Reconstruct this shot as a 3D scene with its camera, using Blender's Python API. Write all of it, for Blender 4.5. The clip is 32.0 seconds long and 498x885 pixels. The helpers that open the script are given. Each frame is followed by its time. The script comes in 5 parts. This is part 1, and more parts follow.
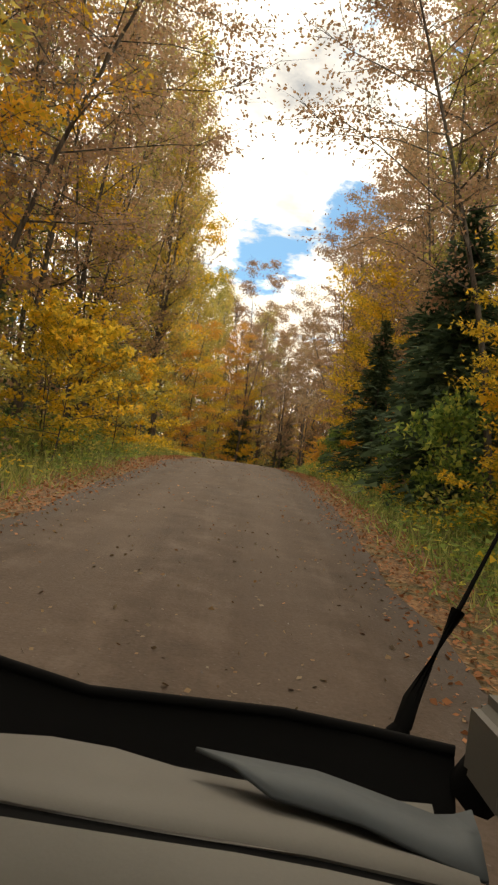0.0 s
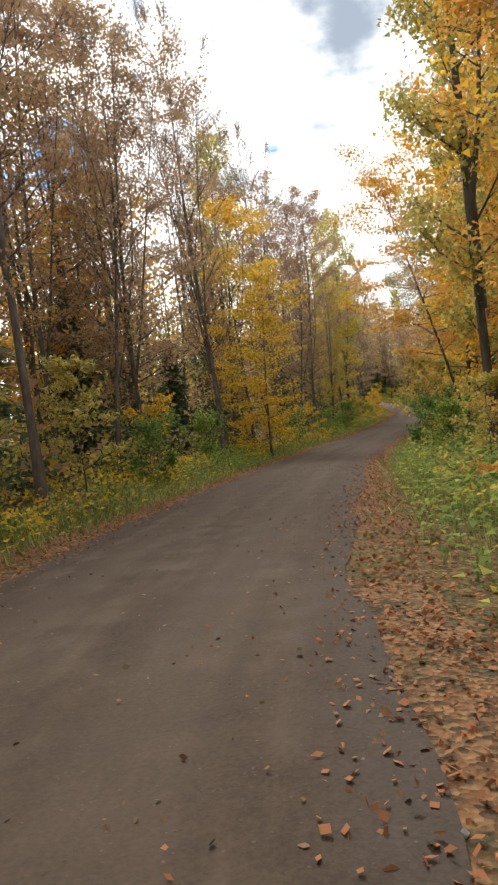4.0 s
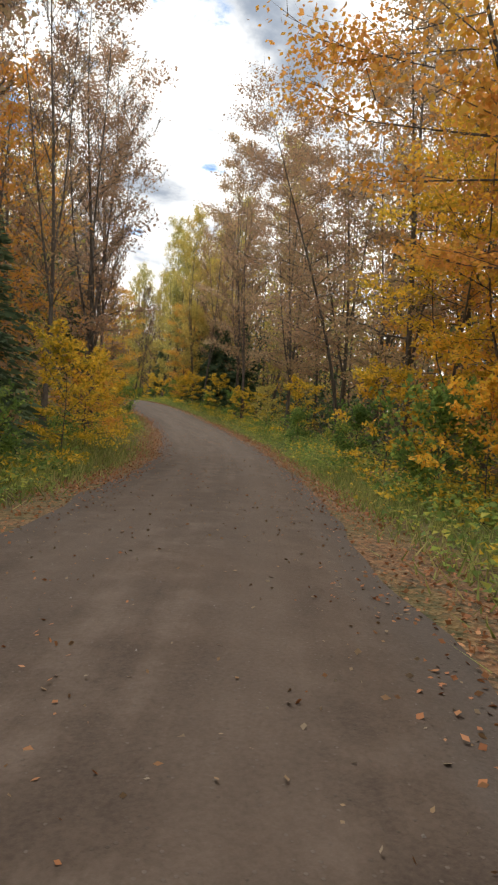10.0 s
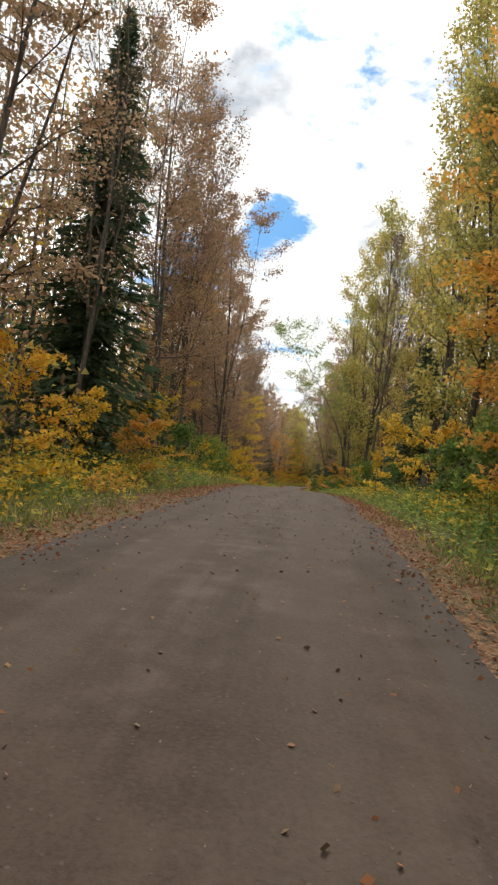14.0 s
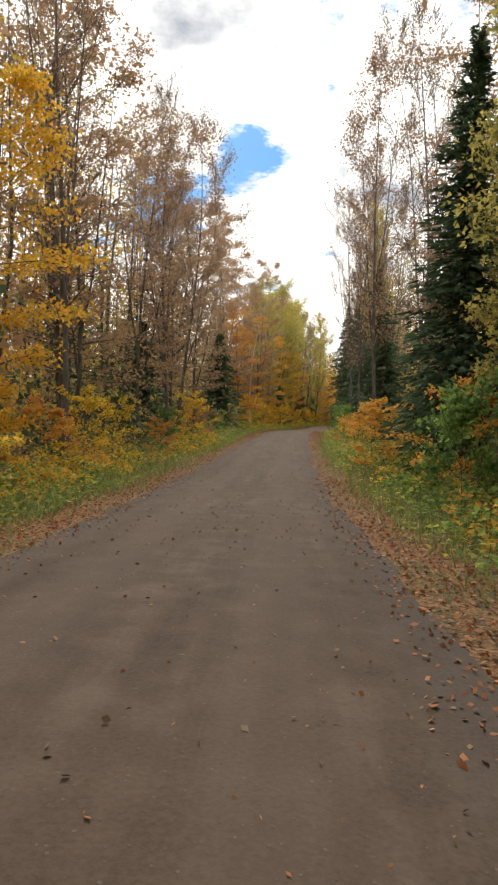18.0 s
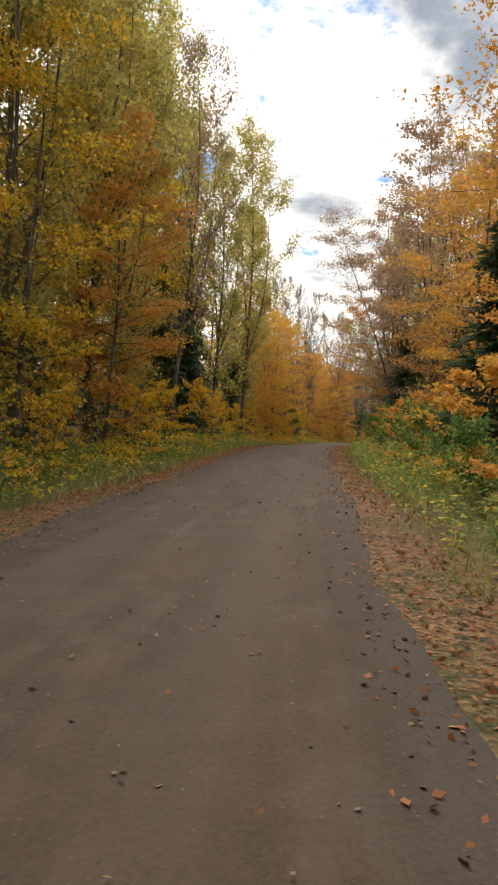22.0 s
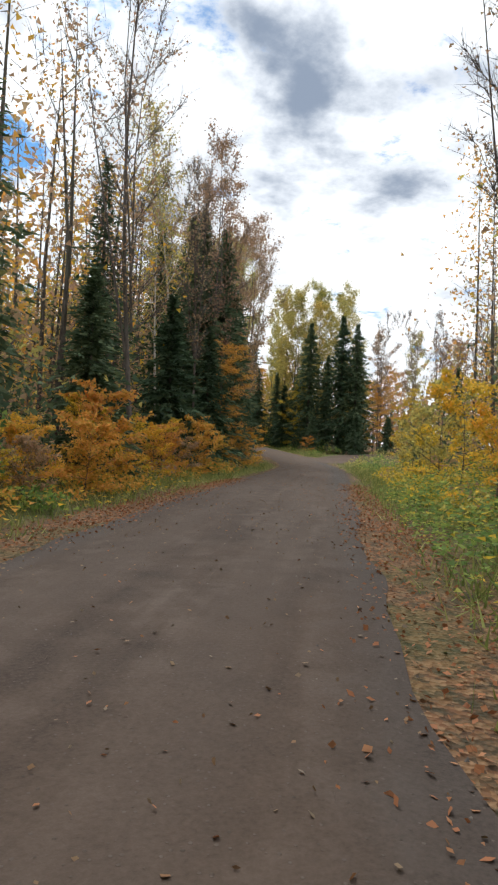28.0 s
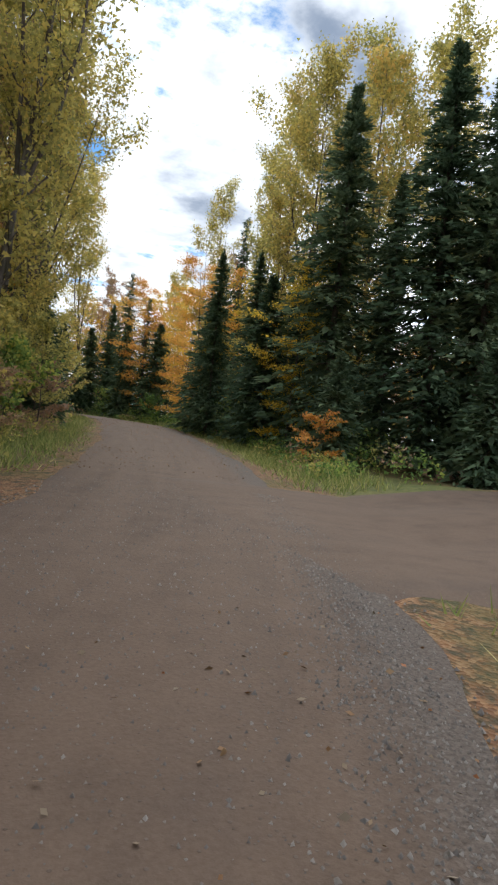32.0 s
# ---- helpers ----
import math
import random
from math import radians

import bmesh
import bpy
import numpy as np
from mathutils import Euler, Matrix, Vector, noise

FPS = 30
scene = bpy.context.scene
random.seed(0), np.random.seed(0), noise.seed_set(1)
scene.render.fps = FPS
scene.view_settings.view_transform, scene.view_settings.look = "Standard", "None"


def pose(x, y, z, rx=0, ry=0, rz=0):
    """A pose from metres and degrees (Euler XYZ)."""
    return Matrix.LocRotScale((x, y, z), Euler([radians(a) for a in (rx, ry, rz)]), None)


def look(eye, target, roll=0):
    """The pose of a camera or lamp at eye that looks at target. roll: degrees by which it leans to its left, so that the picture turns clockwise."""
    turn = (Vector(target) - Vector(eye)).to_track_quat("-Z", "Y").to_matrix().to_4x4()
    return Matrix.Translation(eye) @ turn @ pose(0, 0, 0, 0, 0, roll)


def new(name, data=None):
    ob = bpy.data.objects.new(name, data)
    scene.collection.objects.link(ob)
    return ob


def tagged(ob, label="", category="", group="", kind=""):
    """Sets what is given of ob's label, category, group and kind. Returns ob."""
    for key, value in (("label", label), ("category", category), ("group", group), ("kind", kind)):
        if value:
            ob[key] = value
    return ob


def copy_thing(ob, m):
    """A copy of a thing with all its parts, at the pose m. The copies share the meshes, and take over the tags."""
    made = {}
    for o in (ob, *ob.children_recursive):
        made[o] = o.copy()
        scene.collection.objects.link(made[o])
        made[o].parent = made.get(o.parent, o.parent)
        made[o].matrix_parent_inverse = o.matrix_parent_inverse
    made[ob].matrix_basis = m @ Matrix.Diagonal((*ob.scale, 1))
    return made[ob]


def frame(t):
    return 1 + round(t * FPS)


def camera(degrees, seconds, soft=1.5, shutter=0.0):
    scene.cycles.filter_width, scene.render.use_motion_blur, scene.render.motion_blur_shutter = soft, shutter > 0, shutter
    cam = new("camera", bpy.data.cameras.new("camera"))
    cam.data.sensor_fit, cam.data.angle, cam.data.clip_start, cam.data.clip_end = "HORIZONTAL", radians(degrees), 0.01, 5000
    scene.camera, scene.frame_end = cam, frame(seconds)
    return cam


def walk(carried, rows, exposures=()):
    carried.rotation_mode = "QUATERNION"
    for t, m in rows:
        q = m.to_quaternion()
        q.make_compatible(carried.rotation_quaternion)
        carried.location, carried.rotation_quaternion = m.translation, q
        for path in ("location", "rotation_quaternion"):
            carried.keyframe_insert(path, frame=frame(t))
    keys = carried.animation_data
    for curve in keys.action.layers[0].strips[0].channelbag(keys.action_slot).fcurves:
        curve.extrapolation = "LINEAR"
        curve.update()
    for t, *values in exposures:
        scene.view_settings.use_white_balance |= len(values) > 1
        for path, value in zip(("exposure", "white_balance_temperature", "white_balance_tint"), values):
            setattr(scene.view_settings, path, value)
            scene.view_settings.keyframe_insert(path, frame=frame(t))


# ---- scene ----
# ================= camera and walk =================
cam = camera(42.0, 32.0, soft=2.3)
PATH = (
    (0.0, 0.00, 0.00, 1.45, 92.00, -8.00, 0.00),
    (0.5, 0.28, 8.41, 1.93, 92.43, -7.04, 1.24),
    (1.0, 0.27, 17.50, 2.52, 92.52, -4.96, 2.01),
    (1.5, 0.21, 24.94, 2.92, 92.41, -4.17, 2.14),
    (2.0, 0.35, 33.37, 2.95, 92.02, -2.56, 2.08),
    (2.5, 0.65, 40.42, 2.76, 90.77, -1.61, 0.32),
    (3.0, 1.62, 48.10, 2.33, 89.33, 1.95, -5.77),
    (3.5, 3.08, 54.48, 1.85, 88.15, 3.94, -12.46),
    (4.0, 5.66, 61.55, 1.35, 87.39, 6.07, -19.69),
    (4.5, 8.55, 67.58, 1.13, 86.68, 5.37, -27.54),
    (5.5, 15.51, 80.27, 0.69, 86.94, 2.46, -37.59),
    (6.5, 24.30, 93.16, 0.37, 88.00, -1.00, -41.00),
    (7.0, 29.47, 99.44, 0.30, 88.29, -2.39, -40.55),
    (7.5, 34.58, 105.64, 0.33, 88.33, -3.95, -36.79),
    (8.0, 39.30, 111.89, 0.48, 88.28, -4.54, -33.56),
    (8.5, 44.10, 118.23, 0.62, 88.37, -3.89, -32.49),
    (9.0, 48.46, 124.22, 0.57, 88.76, -3.37, -31.80),
    (9.5, 53.07, 131.00, 0.59, 88.75, -3.43, -30.80),
    (10.0, 57.66, 138.07, 0.60, 88.73, -4.07, -29.07),
    (10.5, 60.99, 143.70, 0.67, 88.61, -5.00, -27.24),
    (11.0, 64.63, 150.33, 0.81, 88.68, -5.45, -23.41),
    (11.5, 67.82, 156.79, 0.97, 89.06, -6.42, -20.07),
    (12.0, 70.71, 163.36, 1.01, 89.55, -6.30, -16.97),
    (12.5, 73.34, 170.32, 1.37, 91.15, -6.37, -13.47),
    (13.0, 75.58, 177.48, 1.93, 92.46, -6.29, -8.87),
    (13.5, 77.12, 184.82, 2.60, 93.56, -7.12, -7.03),
    (14.5, 80.71, 201.44, 3.90, 93.58, -5.35, -6.24),
    (15.5, 84.53, 221.06, 4.62, 92.00, -3.00, -7.00),
    (16.0, 86.37, 232.16, 4.57, 91.11, -3.10, -7.10),
    (16.5, 88.15, 242.79, 4.50, 90.30, -2.60, -7.09),
    (17.0, 89.96, 253.66, 4.44, 89.60, -2.50, -7.08),
    (17.5, 91.75, 264.30, 4.14, 89.10, -2.40, -7.08),
    (18.0, 93.80, 275.14, 4.09, 88.61, -2.09, -7.17),
    (18.5, 95.58, 285.78, 4.02, 88.02, -1.69, -7.35),
    (19.0, 97.56, 296.16, 3.96, 87.93, -1.38, -7.54),
    (19.5, 99.71, 306.03, 4.13, 88.36, -1.16, -8.14),
    (20.0, 101.90, 316.36, 4.54, 88.53, -1.41, -9.55),
    (20.5, 104.61, 327.11, 5.00, 89.09, -1.67, -10.66),
    (21.0, 107.63, 338.29, 5.25, 89.26, -1.31, -12.04),
    (21.5, 110.88, 349.45, 5.28, 89.39, -1.09, -12.64),
    (22.0, 114.09, 360.15, 5.30, 89.40, -1.38, -12.85),
    (22.5, 117.48, 370.58, 5.55, 89.12, -1.56, -13.25),
    (23.0, 121.05, 380.52, 5.80, 89.03, -1.75, -13.66),
    (23.5, 124.61, 390.45, 6.04, 89.39, -1.70, -14.86),
    (24.0, 128.39, 400.13, 6.30, 89.98, -1.32, -16.75),
    (24.5, 132.70, 410.23, 6.12, 89.85, -1.25, -18.25),
    (25.0, 136.55, 418.49, 6.10, 90.05, -1.15, -20.54),
    (25.5, 141.24, 427.82, 6.16, 89.93, -0.65, -22.52),
    (26.0, 145.27, 435.60, 5.91, 89.40, -0.77, -24.33),
    (26.5, 150.32, 443.96, 5.72, 89.59, -1.36, -26.56),
    (27.5, 160.06, 458.61, 5.47, 90.16, -2.41, -28.00),
    (28.5, 169.18, 471.39, 5.43, 90.50, -3.00, -27.50),
    (29.0, 173.47, 477.40, 5.51, 90.39, -3.00, -27.30),
    (29.5, 177.70, 483.48, 5.58, 90.27, -2.90, -27.00),
    (30.0, 181.09, 488.31, 5.58, 90.57, -2.70, -27.00),
    (30.5, 184.86, 493.96, 5.51, 90.79, -2.90, -27.30),
    (31.0, 187.82, 498.43, 5.50, 90.98, -4.00, -27.21),
    (31.5, 190.82, 503.37, 5.52, 90.37, -5.42, -25.01),
    (32.0, 193.11, 507.12, 5.54, 90.13, -6.12, -24.21),
)
walk(cam, [(t, pose(x, y, z, rx, ry, rz)) for t, x, y, z, rx, ry, rz in PATH], exposures=((0.0, -0.12, 8200, 8), (2.0, -0.14, 7800, 8), (4.0, 0.17, 6650, 7), (7.0, 0.28, 7600, 9), (9.0, -0.02, 6900, 8), (10.5, -0.16, 6700, 8), (12.0, -0.35, 6600, 7), (17.0, -0.10, 6900, 9), (18.0, -0.12, 7000, 9), (19.0, -0.42, 6450, 7), (20.0, -0.42, 6400, 7), (22.0, -0.14, 7000, 9), (23.0, -0.12, 7300, 9), (25.0, -0.22, 6800, 8), (26.0, -0.32, 6600, 8), (28.0, -0.36, 6200, 8), (29.0, -0.38, 5900, 7), (30.0, -0.28, 5900, 7), (31.0, -0.22, 5950, 8), (32.0, -0.3, 6000, 8)))

# ================= sky and sun =================
world = bpy.data.worlds.new("sky")
scene.world = world
world.use_nodes = True
wn = world.node_tree.nodes
wl = world.node_tree.links
wn.clear()
SUN_EL, SUN_AZ = radians(46), radians(-8)


def wmath(op, a, b=None, c=None):
    n = wn.new("ShaderNodeMath")
    n.operation = op
    for i, v in enumerate((a, b, c)):
        if v is None:
            continue
        if isinstance(v, (int, float)):
            n.inputs[i].default_value = v
        else:
            wl.new(v, n.inputs[i])
    return n.outputs[0]


def wsmooth(v, lo, hi):
    n = wn.new("ShaderNodeMapRange")
    n.interpolation_type = "SMOOTHSTEP"
    wl.new(v, n.inputs[0])
    n.inputs[1].default_value, n.inputs[2].default_value = lo, hi
    return n.outputs[0]


sky = wn.new("ShaderNodeTexSky")
sky.sky_type = "NISHITA"
sky.sun_disc = False
sky.sun_elevation, sky.sun_rotation = SUN_EL, SUN_AZ
sky.altitude = 300
tc = wn.new("ShaderNodeTexCoord")
sep = wn.new("ShaderNodeSeparateXYZ")
wl.new(tc.outputs["Generated"], sep.inputs[0])
zc_ = wmath("MAXIMUM", sep.outputs[2], 0.06)
zc_ = wmath("ADD", zc_, 0.10)
px_ = wmath("DIVIDE", sep.outputs[0], zc_)
py_ = wmath("DIVIDE", sep.outputs[1], zc_)
plane = wn.new("ShaderNodeCombineXYZ")
wl.new(px_, plane.inputs[0])
wl.new(py_, plane.inputs[1])


def wnoise(scale, detail, rough, off):
    n = wn.new("ShaderNodeTexNoise")
    add = wn.new("ShaderNodeVectorMath")
    add.operation = "ADD"
    add.inputs[1].default_value = off
    wl.new(plane.outputs[0], add.inputs[0])
    wl.new(add.outputs[0], n.inputs["Vector"])
    n.inputs["Scale"].default_value, n.inputs["Detail"].default_value, n.inputs["Roughness"].default_value = scale, detail, rough
    return n.outputs["Fac"]


warp_n = wn.new("ShaderNodeTexNoise")
warp_n.inputs["Scale"].default_value, warp_n.inputs["Detail"].default_value = 9.0, 5.0
wl.new(tc.outputs["Generated"], warp_n.inputs["Vector"])
warp_m = wn.new("ShaderNodeVectorMath")
warp_m.operation = "MULTIPLY_ADD"
warp_m.inputs[1].default_value = (0.22, 0.22, 0.12)
wl.new(warp_n.outputs["Color"], warp_m.inputs[0])
warp_s = wn.new("ShaderNodeVectorMath")
warp_s.operation = "SUBTRACT"
warp_s.inputs[1].default_value = (0.11, 0.11, 0.06)
wl.new(tc.outputs["Generated"], warp_m.inputs[2])
wl.new(warp_m.outputs[0], warp_s.inputs[0])
BENT = warp_s.outputs[0]


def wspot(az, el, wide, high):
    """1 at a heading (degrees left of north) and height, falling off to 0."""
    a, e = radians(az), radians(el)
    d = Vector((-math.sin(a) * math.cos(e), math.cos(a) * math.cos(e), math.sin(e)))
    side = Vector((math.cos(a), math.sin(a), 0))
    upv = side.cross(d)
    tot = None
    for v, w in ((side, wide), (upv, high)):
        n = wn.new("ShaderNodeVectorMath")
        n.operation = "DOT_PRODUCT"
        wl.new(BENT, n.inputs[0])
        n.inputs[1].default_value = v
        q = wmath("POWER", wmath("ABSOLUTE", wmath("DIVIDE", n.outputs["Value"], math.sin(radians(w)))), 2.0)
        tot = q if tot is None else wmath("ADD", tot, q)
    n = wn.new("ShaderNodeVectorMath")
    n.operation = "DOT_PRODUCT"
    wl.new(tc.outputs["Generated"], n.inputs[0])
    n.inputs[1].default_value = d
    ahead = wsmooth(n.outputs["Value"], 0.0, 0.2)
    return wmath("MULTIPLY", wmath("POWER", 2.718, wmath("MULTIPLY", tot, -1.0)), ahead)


cover = wnoise(1.5, 8.0, 0.58, (3.1, 7.7, 0.0))
shade = wnoise(2.1, 6.0, 0.52, (11.3, 2.4, 4.0))
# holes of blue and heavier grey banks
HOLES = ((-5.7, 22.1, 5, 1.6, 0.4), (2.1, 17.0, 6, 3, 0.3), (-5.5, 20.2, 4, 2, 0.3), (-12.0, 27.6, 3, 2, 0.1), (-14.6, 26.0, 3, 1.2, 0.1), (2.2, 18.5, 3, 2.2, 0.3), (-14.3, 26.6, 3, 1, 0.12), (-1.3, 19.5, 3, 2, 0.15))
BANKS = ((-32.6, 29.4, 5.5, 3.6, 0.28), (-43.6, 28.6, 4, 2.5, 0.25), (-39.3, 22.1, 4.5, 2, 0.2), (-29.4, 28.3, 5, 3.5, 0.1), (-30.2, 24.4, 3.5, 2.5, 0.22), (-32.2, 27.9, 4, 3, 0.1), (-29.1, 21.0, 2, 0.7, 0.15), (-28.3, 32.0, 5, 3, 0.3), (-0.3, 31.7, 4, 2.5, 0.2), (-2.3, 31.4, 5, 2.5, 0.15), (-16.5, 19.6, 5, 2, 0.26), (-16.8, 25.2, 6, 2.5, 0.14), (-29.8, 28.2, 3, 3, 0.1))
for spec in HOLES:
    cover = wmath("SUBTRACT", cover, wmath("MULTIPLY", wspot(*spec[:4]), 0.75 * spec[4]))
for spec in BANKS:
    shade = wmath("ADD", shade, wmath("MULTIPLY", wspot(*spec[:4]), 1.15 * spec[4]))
fluff = wnoise(6.5, 8.0, 0.62, (1.7, 5.2, 9.0))
shade = wmath("ADD", shade, wmath("MULTIPLY", wmath("SUBTRACT", fluff, 0.5), 0.75))
cover = wmath("ADD", cover, wmath("MULTIPLY", wmath("SUBTRACT", fluff, 0.5), 0.95))
cloud = wsmooth(cover, 0.20, 0.40)
grey = wsmooth(shade, 0.38, 1.05)
cloud_col = wn.new("ShaderNodeMix")
cloud_col.data_type = "RGBA"
cloud_col.inputs[6].default_value = (1.22, 1.22, 1.23, 1)
cloud_col.inputs[7].default_value = (0.29, 0.34, 0.43, 1)
wl.new(grey, cloud_col.inputs[0])
skys = wn.new("ShaderNodeMix")
skys.data_type, skys.blend_type = "RGBA", "MULTIPLY"
skys.inputs[0].default_value = 1.0
skys.inputs[7].default_value = (0.040, 0.076, 0.106, 1)
wl.new(sky.outputs[0], skys.inputs[6])
mixs = wn.new("ShaderNodeMix")
mixs.data_type = "RGBA"
wl.new(cloud, mixs.inputs[0])
wl.new(skys.outputs[2], mixs.inputs[6])
wl.new(cloud_col.outputs[2], mixs.inputs[7])
bg = wn.new("ShaderNodeBackground")
bg.inputs[1].default_value = 1.42
wl.new(mixs.outputs[2], bg.inputs[0])
wo = wn.new("ShaderNodeOutputWorld")
wl.new(bg.outputs[0], wo.inputs[0])

sun = new("sun", bpy.data.lights.new("sun", "SUN"))
sun.data.energy, sun.data.angle, sun.data.color = 2.5, radians(14), (1.0, 0.95, 0.88)
sun.matrix_world = look((0, 0, 60), (60 * math.sin(-SUN_AZ) * -1, -60 * math.cos(SUN_AZ), 60 - 60 * math.tan(SUN_EL)))
tagged(sun, "", "", "", "structure")

# ================= materials =================


class Mat:
    """A node material with short ways to add nodes."""

    def __init__(self, name):
        self.m = bpy.data.materials.new(name)
        self.m.use_nodes = True
        self.t = self.m.node_tree
        self.b = self.t.nodes["Principled BSDF"]
        self.out = self.t.nodes["Material Output"]
        self.b.inputs["Specular IOR Level"].default_value = 0.25

    def link(self, a, b):
        self.t.links.new(a, b)

    def node(self, kind):
        return self.t.nodes.new(kind)

    def coord(self, which="Object"):
        if which == "World":
            return self.node("ShaderNodeNewGeometry").outputs["Position"]
        return self.node("ShaderNodeTexCoord").outputs[which]

    def noise(self, vec, scale, detail=4.0, rough=0.55, stretch=None):
        if stretch:
            mp = self.node("ShaderNodeMapping")
            mp.inputs["Scale"].default_value = stretch
            self.link(vec, mp.inputs[0])
            vec = mp.outputs[0]
        n = self.node("ShaderNodeTexNoise")
        n.inputs["Scale"].default_value, n.inputs["Detail"].default_value, n.inputs["Roughness"].default_value = scale, detail, rough
        self.link(vec, n.inputs["Vector"])
        return n.outputs["Fac"]

    def ramp(self, fac, stops):
        n = self.node("ShaderNodeValToRGB")
        el = n.color_ramp.elements
        while len(el) < len(stops):
            el.new(0.5)
        for e, (p, c) in zip(el, stops):
            e.position, e.color = p, (*c, 1)
        self.link(fac, n.inputs[0])
        return n.outputs[0]

    def mix(self, fac, a, b, blend="MIX"):
        n = self.node("ShaderNodeMix")
        n.data_type, n.blend_type = "RGBA", blend
        for i, v in ((0, fac), (6, a), (7, b)):
            if isinstance(v, (int, float)):
                n.inputs[i].default_value = v
            elif isinstance(v, tuple):
                n.inputs[i].default_value = (*v, 1)
            else:
                self.link(v, n.inputs[i])
        return n.outputs[2]

    def math(self, op, a, b=0.0):
        n = self.node("ShaderNodeMath")
        n.operation = op
        for i, v in enumerate((a, b)):
            if isinstance(v, (int, float)):
                n.inputs[i].default_value = v
            else:
                self.link(v, n.inputs[i])
        return n.outputs[0]

    def span(self, v, lo, hi, a=0.0, b=1.0):
        n = self.node("ShaderNodeMapRange")
        n.interpolation_type = "SMOOTHSTEP"
        self.link(v, n.inputs[0])
        for i, q in enumerate((lo, hi, a, b)):
            n.inputs[i + 1].default_value = q
        return n.outputs[0]

    def attr(self, name):
        n = self.node("ShaderNodeAttribute")
        n.attribute_name = name
        return n.outputs["Fac"]

    def bump(self, height, strength, dist):
        n = self.node("ShaderNodeBump")
        n.inputs["Strength"].default_value, n.inputs["Distance"].default_value = strength, dist
        self.link(height, n.inputs["Height"])
        self.link(n.outputs[0], self.b.inputs["Normal"])

    def base(self, col, rough=0.8):
        if isinstance(col, tuple):
            self.b.inputs["Base Color"].default_value = (*col, 1)
        else:
            self.link(col, self.b.inputs["Base Color"])
        self.b.inputs["Roughness"].default_value = rough
        return self


def leaf_material(name, stops, thin=0.46, rough=0.75):
    """Leaves: colour varies leaf by leaf, clump by clump and tree by tree; light passes through them."""
    q = Mat(name)
    isl = q.node("ShaderNodeNewGeometry").outputs["Random Per Island"]
    ob = q.node("ShaderNodeObjectInfo").outputs["Random"]
    clump = q.noise(q.coord("World"), 0.55, 3.0)
    f = q.math("ADD", q.math("MULTIPLY", isl, 0.45), q.math("MULTIPLY", clump, 0.55))
    f = q.math("ADD", f, q.math("MULTIPLY", q.math("SUBTRACT", ob, 0.5), 0.34))
    col = q.ramp(f, stops)
    val = q.node("ShaderNodeHueSaturation")
    q.link(col, val.inputs["Color"])
    q.link(q.span(isl, 0.0, 1.0, 0.75, 1.2), val.inputs["Value"])
    col = val.outputs[0]
    q.base(col, rough)
    q.b.inputs["Specular IOR Level"].default_value = 0.15
    tr = q.node("ShaderNodeBsdfTranslucent")
    q.link(col, tr.inputs[0])
    mx = q.node("ShaderNodeMixShader")
    mx.inputs[0].default_value = thin
    q.link(q.b.outputs[0], mx.inputs[1])
    q.link(tr.outputs[0], mx.inputs[2])
    q.link(mx.outputs[0], q.out.inputs[0])
    return q.m


M_YELLOW = leaf_material("yellow_maple_leaves", [(0.15, (0.44, 0.40, 0.07)), (0.40, (0.74, 0.53, 0.07)), (0.62, (0.82, 0.54, 0.07)), (0.85, (0.76, 0.40, 0.06))], thin=0.5)
M_ORANGE = leaf_material("orange_maple_leaves", [(0.15, (0.74, 0.52, 0.10)), (0.42, (0.76, 0.44, 0.09)), (0.65, (0.70, 0.35, 0.09)), (0.88, (0.52, 0.25, 0.09))], thin=0.5)
M_RUST = leaf_material("rust_brown_leaves", [(0.15, (0.48, 0.38, 0.22)), (0.42, (0.46, 0.32, 0.19)), (0.66, (0.43, 0.26, 0.16)), (0.9, (0.30, 0.23, 0.18))], thin=0.5)
M_OLIVE = leaf_material("yellow_green_poplar_leaves", [(0.15, (0.31, 0.33, 0.12)), (0.42, (0.50, 0.46, 0.15)), (0.66, (0.61, 0.51, 0.15)), (0.88, (0.62, 0.42, 0.12))], thin=0.5)
M_GREEN = leaf_material("green_leaves", [(0.15, (0.115, 0.20, 0.062)), (0.45, (0.18, 0.30, 0.085)), (0.7, (0.28, 0.37, 0.090)), (0.9, (0.52, 0.46, 0.090))])
M_SPRUCE = leaf_material("dark_spruce_needles", [(0.15, (0.060, 0.100, 0.058)), (0.5, (0.098, 0.150, 0.085)), (0.85, (0.165, 0.215, 0.115))], thin=0.25, rough=0.9)
M_GRASS = leaf_material("verge_grass_blades", [(0.15, (0.15, 0.21, 0.068)), (0.45, (0.24, 0.31, 0.085)), (0.7, (0.36, 0.36, 0.125)), (0.9, (0.50, 0.41, 0.20))], thin=0.25)
M_LITTER = leaf_material("fallen_leaves", [(0.12, (0.423, 0.258, 0.140)), (0.38, (0.423, 0.180, 0.077)), (0.6, (0.296, 0.125, 0.062)), (0.82, (0.547, 0.296, 0.149)), (0.95, (0.173, 0.096, 0.060))], thin=0.1)
M_PALE = leaf_material("pale_dry_leaves", [(0.12, (0.32, 0.26, 0.19)), (0.4, (0.24, 0.16, 0.09)), (0.65, (0.18, 0.09, 0.045)), (0.9, (0.09, 0.055, 0.04))], thin=0.05)


